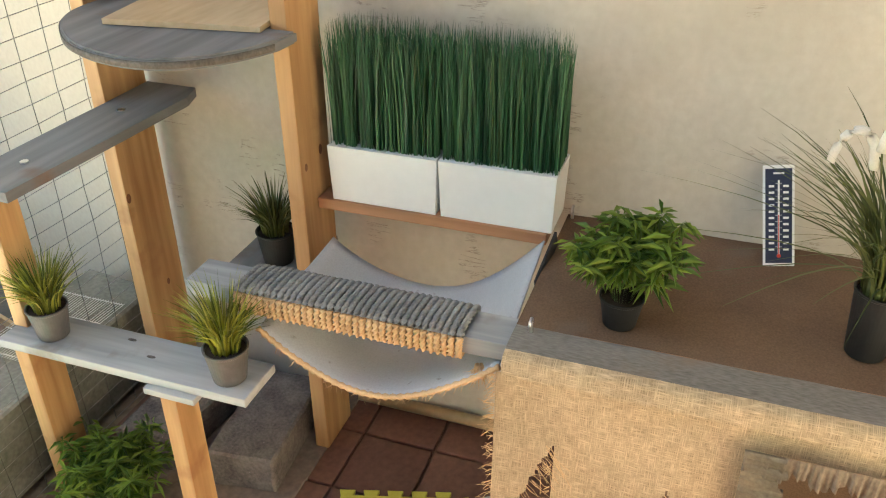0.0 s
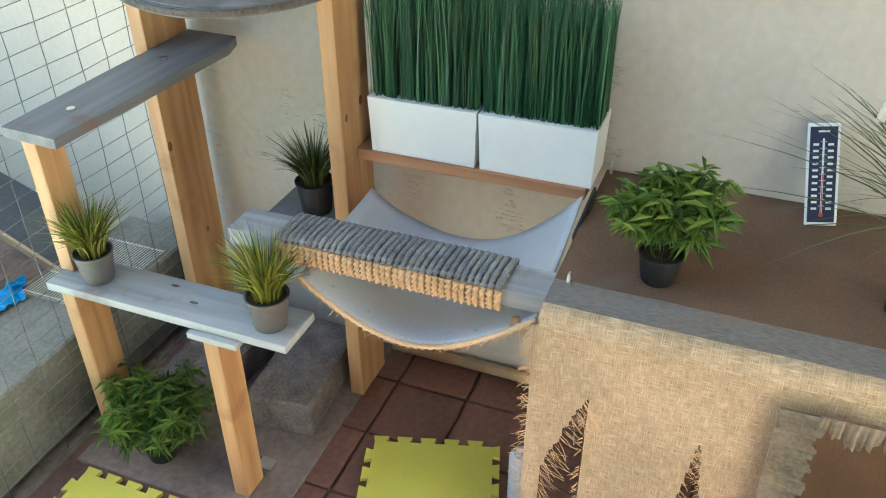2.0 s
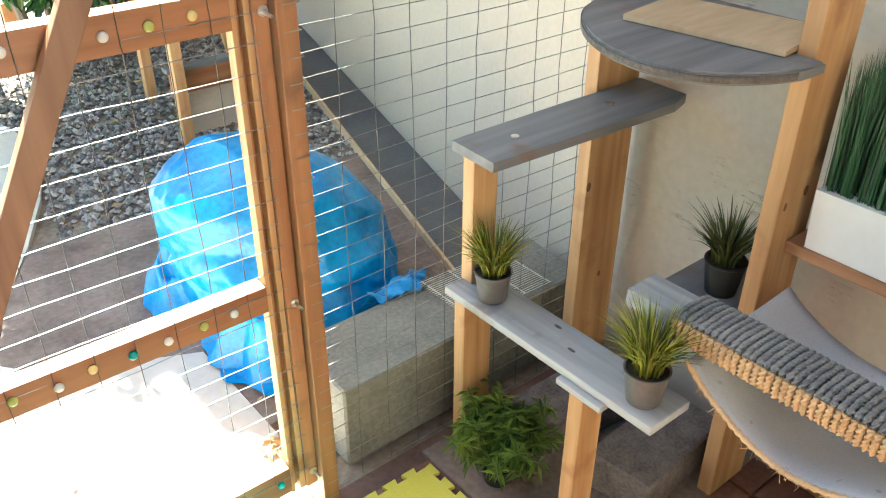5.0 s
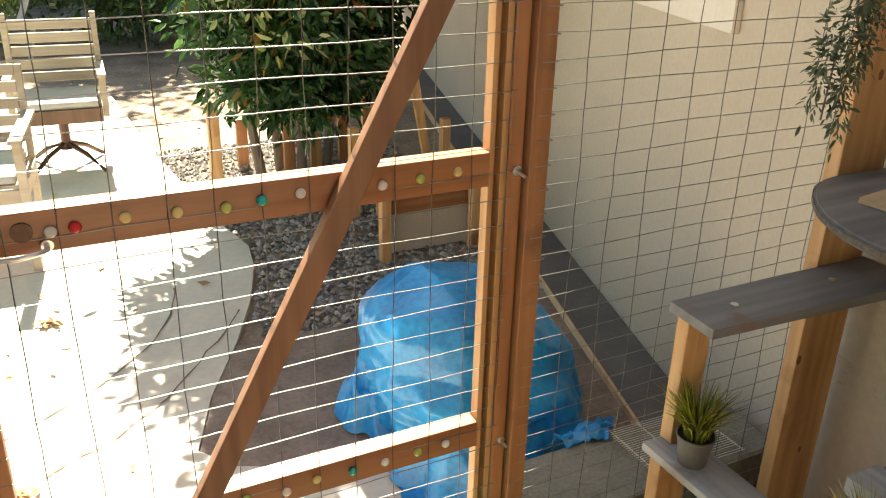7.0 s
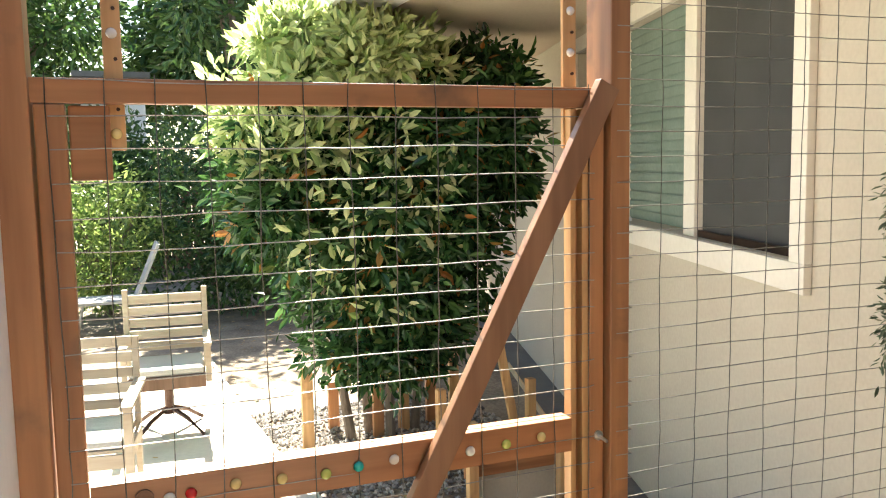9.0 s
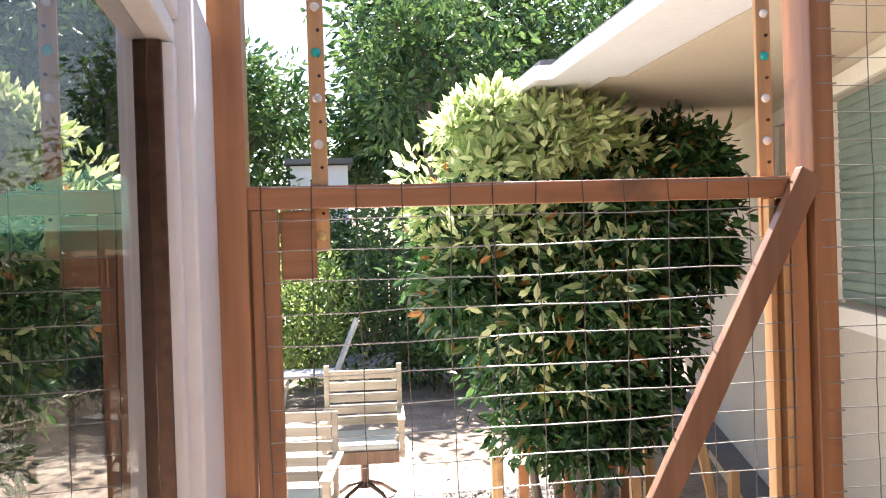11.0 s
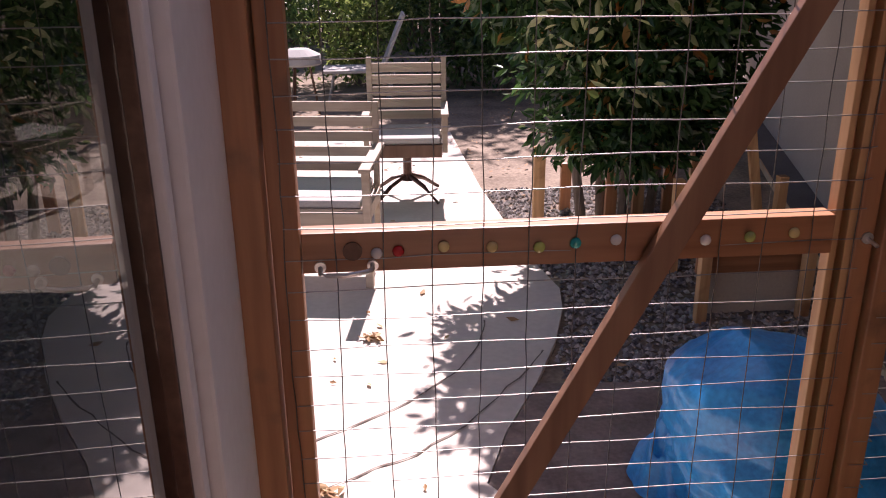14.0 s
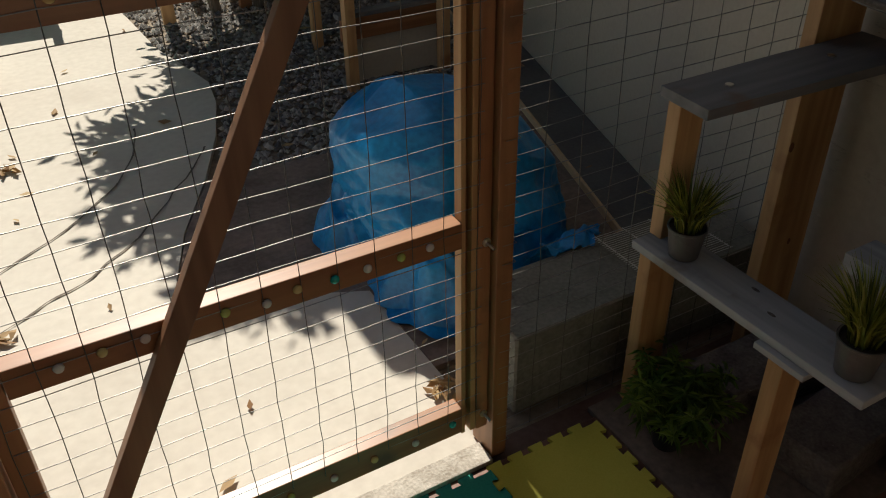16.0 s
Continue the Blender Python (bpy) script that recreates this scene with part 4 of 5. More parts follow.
# gathered dark ruffle round the large opening
DARK_CLOTH = material("brown_gathered_cloth", (0.09, 0.075, 0.052), (0.23, 0.19, 0.135), 0.6, 10, 120, bump=0.5)
V, F = [], []
N = 160
for i in range(N + 1):
    f = i / N
    y, zt = -1.545 - 0.62 * f, 0.634
    r1 = 0.004 * math.sin(i * 2.1) + 0.003 * math.sin(i * 0.9)
    low = 0.588 + 0.010 * math.sin(i * 0.35) + 0.004 * math.sin(i * 1.3)
    for z, o in ((zt, 0.0), ((zt + low) / 2, r1 * 0.7), (low, r1 * 1.6)):
        V.append((-0.580 - o - 0.004, y, z))
for i in range(N):
    for j in range(2):
        a = i * 3 + j
        F.append((a, a + 1, a + 4, a + 3))
b0 = len(V)
for i in range(N + 1):
    z = 0.632 - 0.55 * i / N
    r1 = 0.004 * math.sin(i * 2.3) + 0.003 * math.sin(i * 0.8)
    for y, o in ((-1.545, 0.0), (-1.578, r1), (-1.610 + 0.006 * math.sin(i * 0.5), r1 * 1.6)):
        V.append((-0.586 - o - 0.01 * (0.632 - z), y - 0.012 * (0.632 - z), z))
for i in range(N):
    for j in range(2):
        a = b0 + i * 3 + j
        F.append((a, a + 1, a + 4, a + 3))
mesh("ruffle", V, F, DARK_CLOTH, cloth, "gathered brown ruffle", True)
for x, y in ((-0.475, -1.158), (-0.02, -1.14)):
    sc = thing("eye_screw", (x, y, 0.70), "small bright zinc eye screw in the table top", "screw", "eye screws")
    part("shank", rod([(x, y, 0.695), (x, y, 0.712)], 0.004, 8), STEEL, sc)
    part("ring", rod([(x + 0.010 * math.cos(a), y, 0.718 + 0.009 * math.sin(a)) for a in np.linspace(0, 6.0, 14)], 0.003, 6), STEEL, sc, smooth=True)
post2 = part("sisal_post", lathe([(0.024, 0)] + [(0.024 + (0.005 if k % 2 else 0), 0.01 + k * 0.008) for k in range(32)] + [(0.020, 0.27)], (-0.505, -1.102, 0), 20), WASH_Y)
tagged(post2, "short rope-wound post standing at the table corner", "scratching post")

# ---- plants in pots ----
def pot(th, x, y, z, r, h, m_, seg=40):
    vessel = part("pot", lathe([(r * 0.74, 0), (r * 0.76, 0.002), (r * 0.98, h - 0.006), (r * 1.03, h - 0.004), (r * 1.03, h), (r * 0.95, h), (r * 0.93, h - 0.012), (0.001, h - 0.012)], (x, y, z), seg), m_, th, smooth=False)
    part("soil", lathe([(0.001, 0), (r * 0.92, 0), (r * 0.92, 0.003), (0.001, 0.004)], (x, y, z + h - 0.011), 16), SOIL, vessel)


def tuft(x, y, z, r, h, grass_h, m_pot, m_leaf, n, lean, seed, label, width=0.006):
    th = thing("potted_grass", (x, y, z), label, "potted plant", "small potted grasses")
    pot(th, x, y, z, r, h, m_pot)
    v, f = blades(random.Random(seed), n, (x, y, z + h - 0.012), r * 0.6, grass_h, width, lean, 0.9, None, 4)
    tagged(mesh("grass", v, f, m_leaf, th), kind="stuff")


tuft(-0.572, -0.125, 0.5155, 0.043, 0.075, 0.15, POT_METAL, GRASS_LIME, 260, 0.75, 11, "yellow-green grass tuft in a dark grey pot on the plank")
tuft(-0.575, -0.568, 0.5155, 0.045, 0.078, 0.16, POT_METAL, GRASS_LIME, 270, 0.75, 12, "yellow-green grass tuft in a brushed grey pot on the plank")
tuft(-0.16, -0.452, 0.532, 0.047, 0.085, 0.145, POT_BLACK, GRASS_DULL, 220, 0.8, 13, "dull green grass tuft in a black pot by the wall")
corner_shelf = part("corner_shelf", box(-0.26, -0.002, -0.535, -0.34, 0.512, 0.531, 0.003), GREY_WOOD_X)
tagged(corner_shelf, "small grey shelf at the wall behind the post", "shelf")


def bamboo(x, y, z, r, h, height, spread, n, seed, label, m_leaf=FERN, leaf=0.033):
    """Stems with sprays of narrow pointed leaves."""
    rr = random.Random(seed)
    th = thing("leafy_plant", (x, y, z), label, "potted plant", "leafy green plants")
    pot(th, x, y, z, r, h, POT_BLACK)
    V, F, SV, SF = [], [], [], []
    for s in range(n):
        a = rr.uniform(0, 2 * math.pi)
        top = Vector((x + math.cos(a) * spread * rr.uniform(0.2, 1), y + math.sin(a) * spread * rr.uniform(0.2, 1), z + h + height * rr.uniform(0.35, 1)))
        base = Vector((x + math.cos(a) * r * 0.4, y + math.sin(a) * r * 0.4, z + h - 0.01))
        mid = (base + top) / 2 + Vector((0, 0, height * 0.18))
        pts = [base, (base + mid) / 2 + Vector((0, 0, 0.01)), mid, top]
        i = len(SV)
        for p in pts:
            SV += [tuple(p + Vector((0.0009, 0, 0))), tuple(p - Vector((0.0009, 0, 0)))]
        SF += [(i + 2 * k, i + 2 * k + 1, i + 2 * k + 3, i + 2 * k + 2) for k in range(3)]
        for k in range(rr.randint(24, 32)):
            f = rr.uniform(0.3, 1.0)
            p = mid.lerp(top, (f - 0.3) / 0.7)
            b = rr.uniform(0, 2 * math.pi)
            d = Vector((math.cos(b), math.sin(b), rr.uniform(-0.75, 0.4))).normalized()
            L = leaf * rr.uniform(0.6, 1.2)
            sd = d.cross(Vector((0, 0, 1))).normalized() * L * 0.085
            q = p + d * L * 0.5 + Vector((0, 0, L * 0.12))
            j = len(V)
            V += [tuple(p), tuple(q + sd), tuple(p + d * L - Vector((0, 0, L * 0.1))), tuple(q - sd)]
            F += [(j, j + 1, j + 2), (j, j + 2, j + 3)]
    mesh("stems", SV, SF, m_leaf, th)
    tagged(mesh("leaves", V, F, m_leaf, th), kind="stuff")


bamboo(-0.395, -1.305, 0.7005, 0.040, 0.06, 0.15, 0.115, 46, 21, "bushy bamboo-leaved plant in a black pot on the burlap", FERN, 0.046)
bamboo(-0.60, -0.20, 0.006, 0.045, 0.06, 0.15, 0.15, 60, 22, "bushy green plant in a low pot on the floor slab", FERN, 0.044)
# tall grass with plumes
tp = thing("plume_grass", (-0.345, -1.722, 0.70), "tall arching grass with cream plumes in a black pot", "potted plant")
pot(tp, -0.345, -1.722, 0.7005, 0.044, 0.130, POT_BLACK)
v, f = blades(random.Random(31), 130, (-0.345, -1.722, 0.82), 0.034, 0.34, 0.0062, 1.0, 1.3, None, 7)
v2, f2 = blades(random.Random(32), 60, (-0.345, -1.722, 0.82), 0.034, 0.27, 0.0058, 1.9, 1.0, None, 8)
f += [tuple(k + len(v) for k in q) for q in f2]
v += v2
tagged(mesh("grass", v, f, GRASS_DULL, tp), kind="stuff")
for k, (dx, dy, h) in enumerate(((0.03, 0.03, 0.36), (0.02, -0.01, 0.40), (0.0, 0.06, 0.33), (-0.02, -0.06, 0.31), (0.03, 0.06, 0.27))):
    b = Vector((-0.345 + dx * 0.2, -1.722 + dy * 0.2, 0.84))
    t_ = Vector((-0.345 + dx, -1.722 + dy, 0.84 + h * 0.70))
    part("stem", rod([b, (b + t_) / 2, t_], 0.0016, 5), GRASS_DULL, tp)
    sgn = 1 if k == 4 else -1
    part("plume", rod([t_ + Vector((0, sgn * 0.032 * (1 - math.cos(a)), 0.062 * math.sin(a))) for a in np.linspace(0, 3.1, 13)], 0.0092, 9, 0.75), PLUME, tp, "cream furry plume", True)

# sprays of small grey-green leaves beside the wall stud
gar = thing("hanging_garland", (-0.27, -0.08, 1.3), "trailing spray of small grey-green leaves on the stud", "garland")
GARL = leafy("grey_green_leaf", (0.05, 0.08, 0.045), (0.16, 0.20, 0.12), 0.25, 0.6)
part("stem", rod([(-0.22, -0.075, 1.80), (-0.28, -0.09, 1.65), (-0.33, -0.095, 1.48), (-0.34, -0.095, 1.28)], 0.002, 5), BARK, gar)
part("stem", rod([(-0.21, -0.075, 1.78), (-0.25, -0.085, 1.6), (-0.27, -0.09, 1.42), (-0.29, -0.09, 1.33)], 0.002, 5), BARK, gar)
v, f = leaf_cloud(random.Random(41), 1500, (-0.31, -0.09, 1.52), (0.085, 0.04, 0.27), 0.022, 0.2, 0.5, 26, 0.32)
tagged(mesh("leaves", v, f, GARL, gar), kind="stuff")

# ---- thermometer ----
TH = Matrix.Translation((-0.092, -1.580, 0.7005)) @ Matrix.Rotation(radians(21), 4, "Y") @ Matrix.Rotation(radians(-10), 4, "X")
th = thing("thermometer", (-0.05, -1.57, 0.70), "white-rimmed wall thermometer with a navy dial, leaning on the wall", "thermometer")
part("backing", box(-0.006, 0.0, -0.030, 0.030, 0, 0.205, 0.0025, TH), WHITE_BOX, th)
part("dial", box(-0.0075, -0.0062, -0.025, 0.025, 0.007, 0.198, 0.0, TH), NAVY, th)
part("tube", box(-0.0098, -0.0078, -0.0018, 0.0018, 0.025, 0.175, 0.0006, TH), WHITE_BOX, th)
part("red_liquid", box(-0.0104, -0.0099, -0.0009, 0.0009, 0.025, 0.105, 0.0, TH), RED, th)
part("bulb", rod([TH @ Vector((-0.0078, 0, 0.022)), TH @ Vector((-0.011, 0, 0.022))], 0.004, 10), RED, th)


for k in range(11):
    z = 0.035 + k * 0.0128
    for y in (-0.0135, 0.0135):
        part("mark", box(-0.0082, -0.0077, y - 0.0052, y + 0.0052, z - 0.0024, z + 0.0022, 0, TH), WHITE_BOX, th)
    part("tick", box(-0.0082, -0.0077, -0.006, 0.006, z + 0.0048, z + 0.0056, 0, TH), WHITE_BOX, th)
part("mark", box(-0.0082, -0.0077, -0.010, 0.010, 0.187, 0.1905, 0, TH), WHITE_BOX, th)

# ---- loose things on the floor ----
def foam_tile(name, cx, cy, ang, m_, label, size=0.30):
    """A square foam tile with interlocking teeth on all sides."""
    pts = []
    h, n = size / 2, 5
    w = size / (2 * n)
    for sde in range(4):
        a = radians(90 * sde)
        for k in range(2 * n):
            u = -h + k * w
            if k % 2:
                row = [(u - w * 0.16, -h - 0.018), (u + w * 1.16, -h - 0.018), (u + w, -h)]
                row = [(u, -h)] + row
            else:
                row = [(u, -h)] if k else [(u, -h)]
            pts += [(x * math.cos(a) - y * math.sin(a), x * math.sin(a) + y * math.cos(a)) for x, y in row]
    clean = []
    for p in pts:
        if not clean or (Vector(p) - Vector(clean[-1])).length > 1e-5:
            clean.append(p)
    c, s = math.cos(radians(ang)), math.sin(radians(ang))
    b = prism([(cx + x * c - y * s, cy + x * s + y * c) for x, y in clean], 0.0065, 0.017)
    return tagged(part(name, b, m_), label, "foam mat", "foam mats on the floor")


foam_tile("foam_mat", -0.875, -0.215, 0, FOAM_Y, "yellow interlocking foam tile lying by the gate")
foam_tile("foam_mat", -1.195, -0.215, 0, FOAM_G, "teal interlocking foam tile lying by the gate")
foam_tile("foam_mat", -1.515, -0.215, 0, FOAM_G, "teal interlocking foam tile lying by the gate")
foam_tile("foam_mat", -0.875, -0.535, 0, FOAM_P, "pink interlocking foam tile in the doorway")
foam_tile("foam_mat", -0.475, -0.87, 17, FOAM_Y, "yellow interlocking foam tile lying askew on the tiles")


def rough_block(name, corners, z0, z1, m_, label, seed, amp=0.006, cat="stone"):
    b = prism(corners, z0, z1)
    bmesh.ops.bevel(b, geom=b.edges[:], offset=0.006, segments=1, affect="EDGES")
    bmesh.ops.subdivide_edges(b, edges=b.edges[:], cuts=4, use_grid_fill=True)
    for v in b.verts:
        if v.co.z > z0 + 0.004:
            v.co += Vector((noise.noise(v.co * 22 + Vector((seed, 0, 0))), noise.noise(v.co * 22 + Vector((0, seed, 0))), noise.noise(v.co * 22 + Vector((0, 0, seed))))) * amp
    return tagged(part(name, b, m_), label, cat, "stone blocks")


rough_block("stone_block", [(-0.441, -0.353), (-0.417, -0.525), (-0.085, -0.498), (-0.10, -0.318)], 0.006, 0.118, STONE, "dark rough paving stone lying on the slab", 3, 0.005)
rough_block("stone_block", [(-0.442, -0.078), (-0.436, -0.238), (-0.10, -0.275), (-0.08, -0.09)], 0.006, 0.112, STONE, "dark rough paving stone below the shelf", 7, 0.005)
rough_block("concrete_block", [(-0.862, 0.085), (-0.005, 0.085), (0.02, 0.34), (-0.862, 0.34)], -0.01, 0.243, BLOCK, "weathered grey concrete kerb block outside the wire", 5, 0.003, "concrete block")
grate = thing("drain_grate", (-0.30, 0.18, 0.245), "fine wire grate lying on the concrete kerb", "grate")
V, F = [], []
for k in range(26):
    y = 0.10 + k * 0.009
    i = len(V)
    V += [(-0.44, y, 0.262), (-0.12, y, 0.252), (-0.12, y + 0.0025, 0.252), (-0.44, y + 0.0025, 0.262)]
    F.append((i, i + 1, i + 2, i + 3))
for k in range(4):
    x = -0.43 + k * 0.10
    i = len(V)
    V += [(x, 0.10, 0.2625 - k * 0.003), (x + 0.004, 0.10, 0.2625 - k * 0.003), (x + 0.004, 0.33, 0.2625 - k * 0.003), (x, 0.33, 0.2625 - k * 0.003)]
    F.append((i, i + 1, i + 2, i + 3))
tagged(mesh("wire_grid", V, F, STEEL, grate), kind="stuff")
pipe = part("wall_pipe", rod([(-0.025, -0.58, 0.03), (-0.025, -1.0, 0.03), (-0.025, -1.5, 0.03)], 0.017, 12), COPPER, smooth=True)
tagged(pipe, "brownish pipe running along the wall base", "pipe")

# ---- the yard ----
# blue tarpaulin over something bulky
def ridge(p, s):
    """Creased field with sharp ridges."""
    return 1 - 2 * abs(noise.noise(p * s))


def tarp_shape():
    """A sheet thrown over a pile: sloping top, creased sides, loose skirt on the ground."""
    b = bmesh.new()
    na, nu, rows = 200, 84, []
    for i in range(nu + 1):
        u, row = i / nu, []
        for k in range(na):
            a = 2 * math.pi * k / na
            ca, sa = math.cos(a), math.sin(a)
            R = (abs(ca / 0.36) ** 2.6 + abs(sa / (0.36 if sa > 0 else 0.49)) ** 2.6) ** (-1 / 2.6)
            front = max(0.0, -sa) ** 2
            q = 0.97 - 0.42 * front
            if u < 0.4:
                s = u / 0.4
                rho, drop = R * q * s, 0.10 * s ** 3
            elif u < 0.92:
                s = (u - 0.4) / 0.52
                rho = R * (q + (1 - q) * s ** 1.3) * (1 + 0.04 * math.sin(s * math.pi * 0.9) - 0.19 * s ** 2 * (1 - front))
                drop = 0.10 + s * 0.52
            else:
                s = (u - 0.92) / 0.08
                rho, drop = R * (0.81 + 0.17 * front + 0.16 * s * (0.5 + 0.5 * math.sin(a * 5 + 1))), 0.62
            lip = min(1.0, max(0.0, (0.30 + 0.09 * sa + 0.05 * math.sin(a * 3) - 0.6 + drop) / 0.035)) * min(1.0, max(0.0, (0.5 - ca) * 3)) * min(1.0, max(0.0, (0.7 - sa) * 3))
            rho *= 1 - 0.11 * lip * (1 - 0.9 * max(0.0, (u - 0.86) / 0.14))
            x, y = -0.60 + ca * rho + 0.05 * sa * rho, 0.87 + sa * rho
            top = 0.61 - 0.25 * max(0, x + 0.75) - 0.5 * max(0, x + 0.55) - 0.10 * max(0, 0.8 - y) - 0.38 * max(0, y - 0.9) - 0.25 * max(0, -0.75 - x)
            z = max(0.004, top - drop * top / 0.62)
            p = Vector((x, y, z))
            side = min(1.0, drop / 0.3)
            hang = math.sin(a * 11 + 3 * noise.noise(p * 3)) * 0.5 + math.sin(a * 23 + 4 * noise.noise(p * 4)) * 0.3
            calm = 0.35 + 0.65 * side
            off = 0.016 * ridge(p + Vector((z, 0, 0)), 3.2) + calm * (0.010 * ridge(p + Vector((0, 0, z)), 8) + 0.004 * ridge(p, 24)) + 0.05 * hang * side * drop
            slump = 0.05 * max(0.0, ridge(Vector((x * 0.5 + y * 0.5, z * 1.0, 0.3)), 5) - 0.35) * side
            x, y = x + ca * (off - slump), y + sa * (off - slump)
            z = max(0.003 + 0.02 * max(0, ridge(p, 9)) * (u > 0.9), z + (1 - side) * off)
            if x > -0.872 and y < 0.349:
                y = 0.349
            row.append(b.verts.new((x, y, z)))
        rows.append(row)
    for i in range(nu):
        for k in range(na):
            b.faces.new((rows[i][k], rows[i + 1][k], rows[i + 1][(k + 1) % na], rows[i][(k + 1) % na]))
    bmesh.ops.pointmerge(b, verts=rows[0], merge_co=sum((v.co for v in rows[0]), Vector()) / na)
    bmesh.ops.recalc_face_normals(b, faces=b.faces)
    return b


tarp = thing("blue_tarp", (-0.60, 0.87, 0.0), "crumpled bright blue tarpaulin thrown over a bulky pile", "tarpaulin")
part("sheet", tarp_shape(), TARP, tarp, smooth=True)


def bunch(cx, cy, rx, ry, h, turn, seed):
    """A gathered heap of loose sheet on the ground."""
    b, rows, na, nu = bmesh.new(), [], 72, 22
    for i in range(nu + 1):
        u, row = i / nu, []
        for k in range(na):
            a = 2 * math.pi * k / na
            p = Vector((math.cos(a) * u, math.sin(a) * u, seed))
            q = u * (1 + 0.16 * math.sin(3 * a + seed) + 0.10 * math.sin(7 * a + 2 * seed))
            x, y = rx * q * math.cos(a), ry * q * math.sin(a)
            z = h * max(0.0, 1 - u ** 2.2) * (0.72 + 0.5 * ridge(p, 1.7)) + 0.018 * ridge(p, 4.5) * (1 - 0.6 * u)
            row.append(b.verts.new((cx + x * math.cos(turn) - y * math.sin(turn), cy + x * math.sin(turn) + y * math.cos(turn), max(0.003, z))))
        rows.append(row)
    for i in range(nu):
        for k in range(na):
            b.faces.new((rows[i][k], rows[i + 1][k], rows[i + 1][(k + 1) % na], rows[i][(k + 1) % na]))
    bmesh.ops.pointmerge(b, verts=rows[0], merge_co=sum((v.co for v in rows[0]), Vector()) / na)
    bmesh.ops.recalc_face_normals(b, faces=b.faces)
    return b


part("gathered_end", bunch(-0.80, 0.60, 0.20, 0.13, 0.20, 2.2, 1.3), TARP, tarp, "bunched end on the ground", True)
part("gathered_end", bunch(-0.90, 1.02, 0.15, 0.09, 0.22, 1.7, 4.1), TARP, tarp, "bunched end on the ground", True)
fold = bmesh.new()
bmesh.ops.create_grid(fold, x_segments=36, y_segments=24, size=0.5)
for v in fold.verts:
    x, y = v.co.x, v.co.y
    p = Vector((x, y, 0.7))
    v.co = Vector((-0.49 + x * 0.20 + 0.03 * noise.noise(p * 4), 0.385 + y * 0.12 + 0.03 * noise.noise(p * 5), 0.246 + 0.022 * max(0, ridge(p, 3.5)) - 0.9 * max(0, y - 0.02) * 0.3 + 0.01 * ridge(p, 9)))
    if v.co.y < 0.345:
        v.co.z = max(v.co.z, 0.247)
part("loose_end", fold, TARP, tarp, "loose end over the kerb edge", True)

# thin dark lines across the patio
DARK_LINE = material("dark_patio_line", (0.10, 0.08, 0.065), (0.20, 0.17, 0.14), 1.0, 30, 200)
for ends in (((-2.4, 1.17), (-2.07, 1.39), (-1.71, 1.63), (-1.50, 1.86), (-1.375, 2.09), (-1.30, 2.4)), ((-2.2, 1.0), (-1.91, 1.17), (-1.695, 1.287), (-1.507, 1.446), (-1.2, 1.85), (-1.08, 2.05))):
    line = []
    for (xa, ya), (xb, yb) in zip(ends, ends[1:]):
        for q in range(6):
            x, y = xa + (xb - xa) * q / 6, ya + (yb - ya) * q / 6
            line.append((x + 0.012 * noise.noise((x * 9, y * 9, 0)), y + 0.012 * noise.noise((x * 9, y * 9, 5))))
    V, F = [], []
    for q, (x, y) in enumerate(line):
        x2, y2 = line[min(q + 1, len(line) - 1)]
        x1, y1 = line[max(q - 1, 0)]
        d = Vector((y1 - y2, x2 - x1, 0)).normalized() * (0.0035 + 0.003 * noise.noise((q * 0.7, 1, 2)))
        V += [(x - d.x, y - d.y, 0.0005), (x + d.x, y + d.y, 0.0005)]
    F = [(2 * q, 2 * q + 1, 2 * q + 3, 2 * q + 2) for q in range(len(line) - 1)]
    mesh("joint", V, F, DARK_LINE, patio, "thin dark line")
# heaps of swept leaves by the gate
for k, (hx, hy) in enumerate(((-2.0, 1.08), (-0.965, 0.25), (-1.85, 2.2), (-2.05, 0.75))):
    r_ = random.Random(90 + k)
    V, F = [], []
    for _ in range(26):
        a, q, L = r_.uniform(0, 6.28), r_.uniform(0, 0.055), r_.uniform(0.012, 0.03)
        x, y, i = hx + q * math.cos(a * 3), hy + q * math.sin(a * 3) * 0.7, len(V)
        for u, w in ((-1, 0), (0, 0.4), (1, 0), (0, -0.4)):
            V.append((x + (u * math.cos(a) - w * math.sin(a)) * L, y + (u * math.sin(a) + w * math.cos(a)) * L, 0.001 + r_.uniform(0, 0.022)))
        F.append((i, i + 1, i + 2, i + 3))
    tagged(mesh("leaf_heap", V, F, DRY_LEAF), "small heap of swept dry leaves on the patio", "leaf litter", kind="stuff")

# low timber bin beside the wall
bin_ = thing("compost_bin", (0.0, 2.3, 0), "low open timber bin with orange posts", "bin")
for x, y, h in ((-0.30, 2.28, 0.50), (0.20, 2.28, 0.44), (-0.22, 2.9, 0.5), (0.34, 2.9, 0.5)):
    part("post", box(x - 0.025, x + 0.025, y - 0.025, y + 0.025, -0.03, h, 0.003), FIR_Z, bin_)
part("board", box(-0.32, 0.24, 2.325, 2.345, 0.20, 0.31, 0.003), WOOD_X, bin_, "reddish top board")
part("capping", box(-0.34, 0.26, 2.30, 2.36, 0.312, 0.335, 0.003), GREY_WOOD_X, bin_, "grey capping board")
part("panel", box(-0.28, 0.20, 2.35, 2.36, -0.02, 0.198, 0.002), STUCCO_OUT, bin_, "pale infill panel")
lean = part("leaning_stake", beam((0.35, 3.05, -0.03), (0.18, 3.0, 0.75), 0.05, 0.03), FIR_Z)
tagged(lean, "orange timber stake leaning by the wall", "stake")
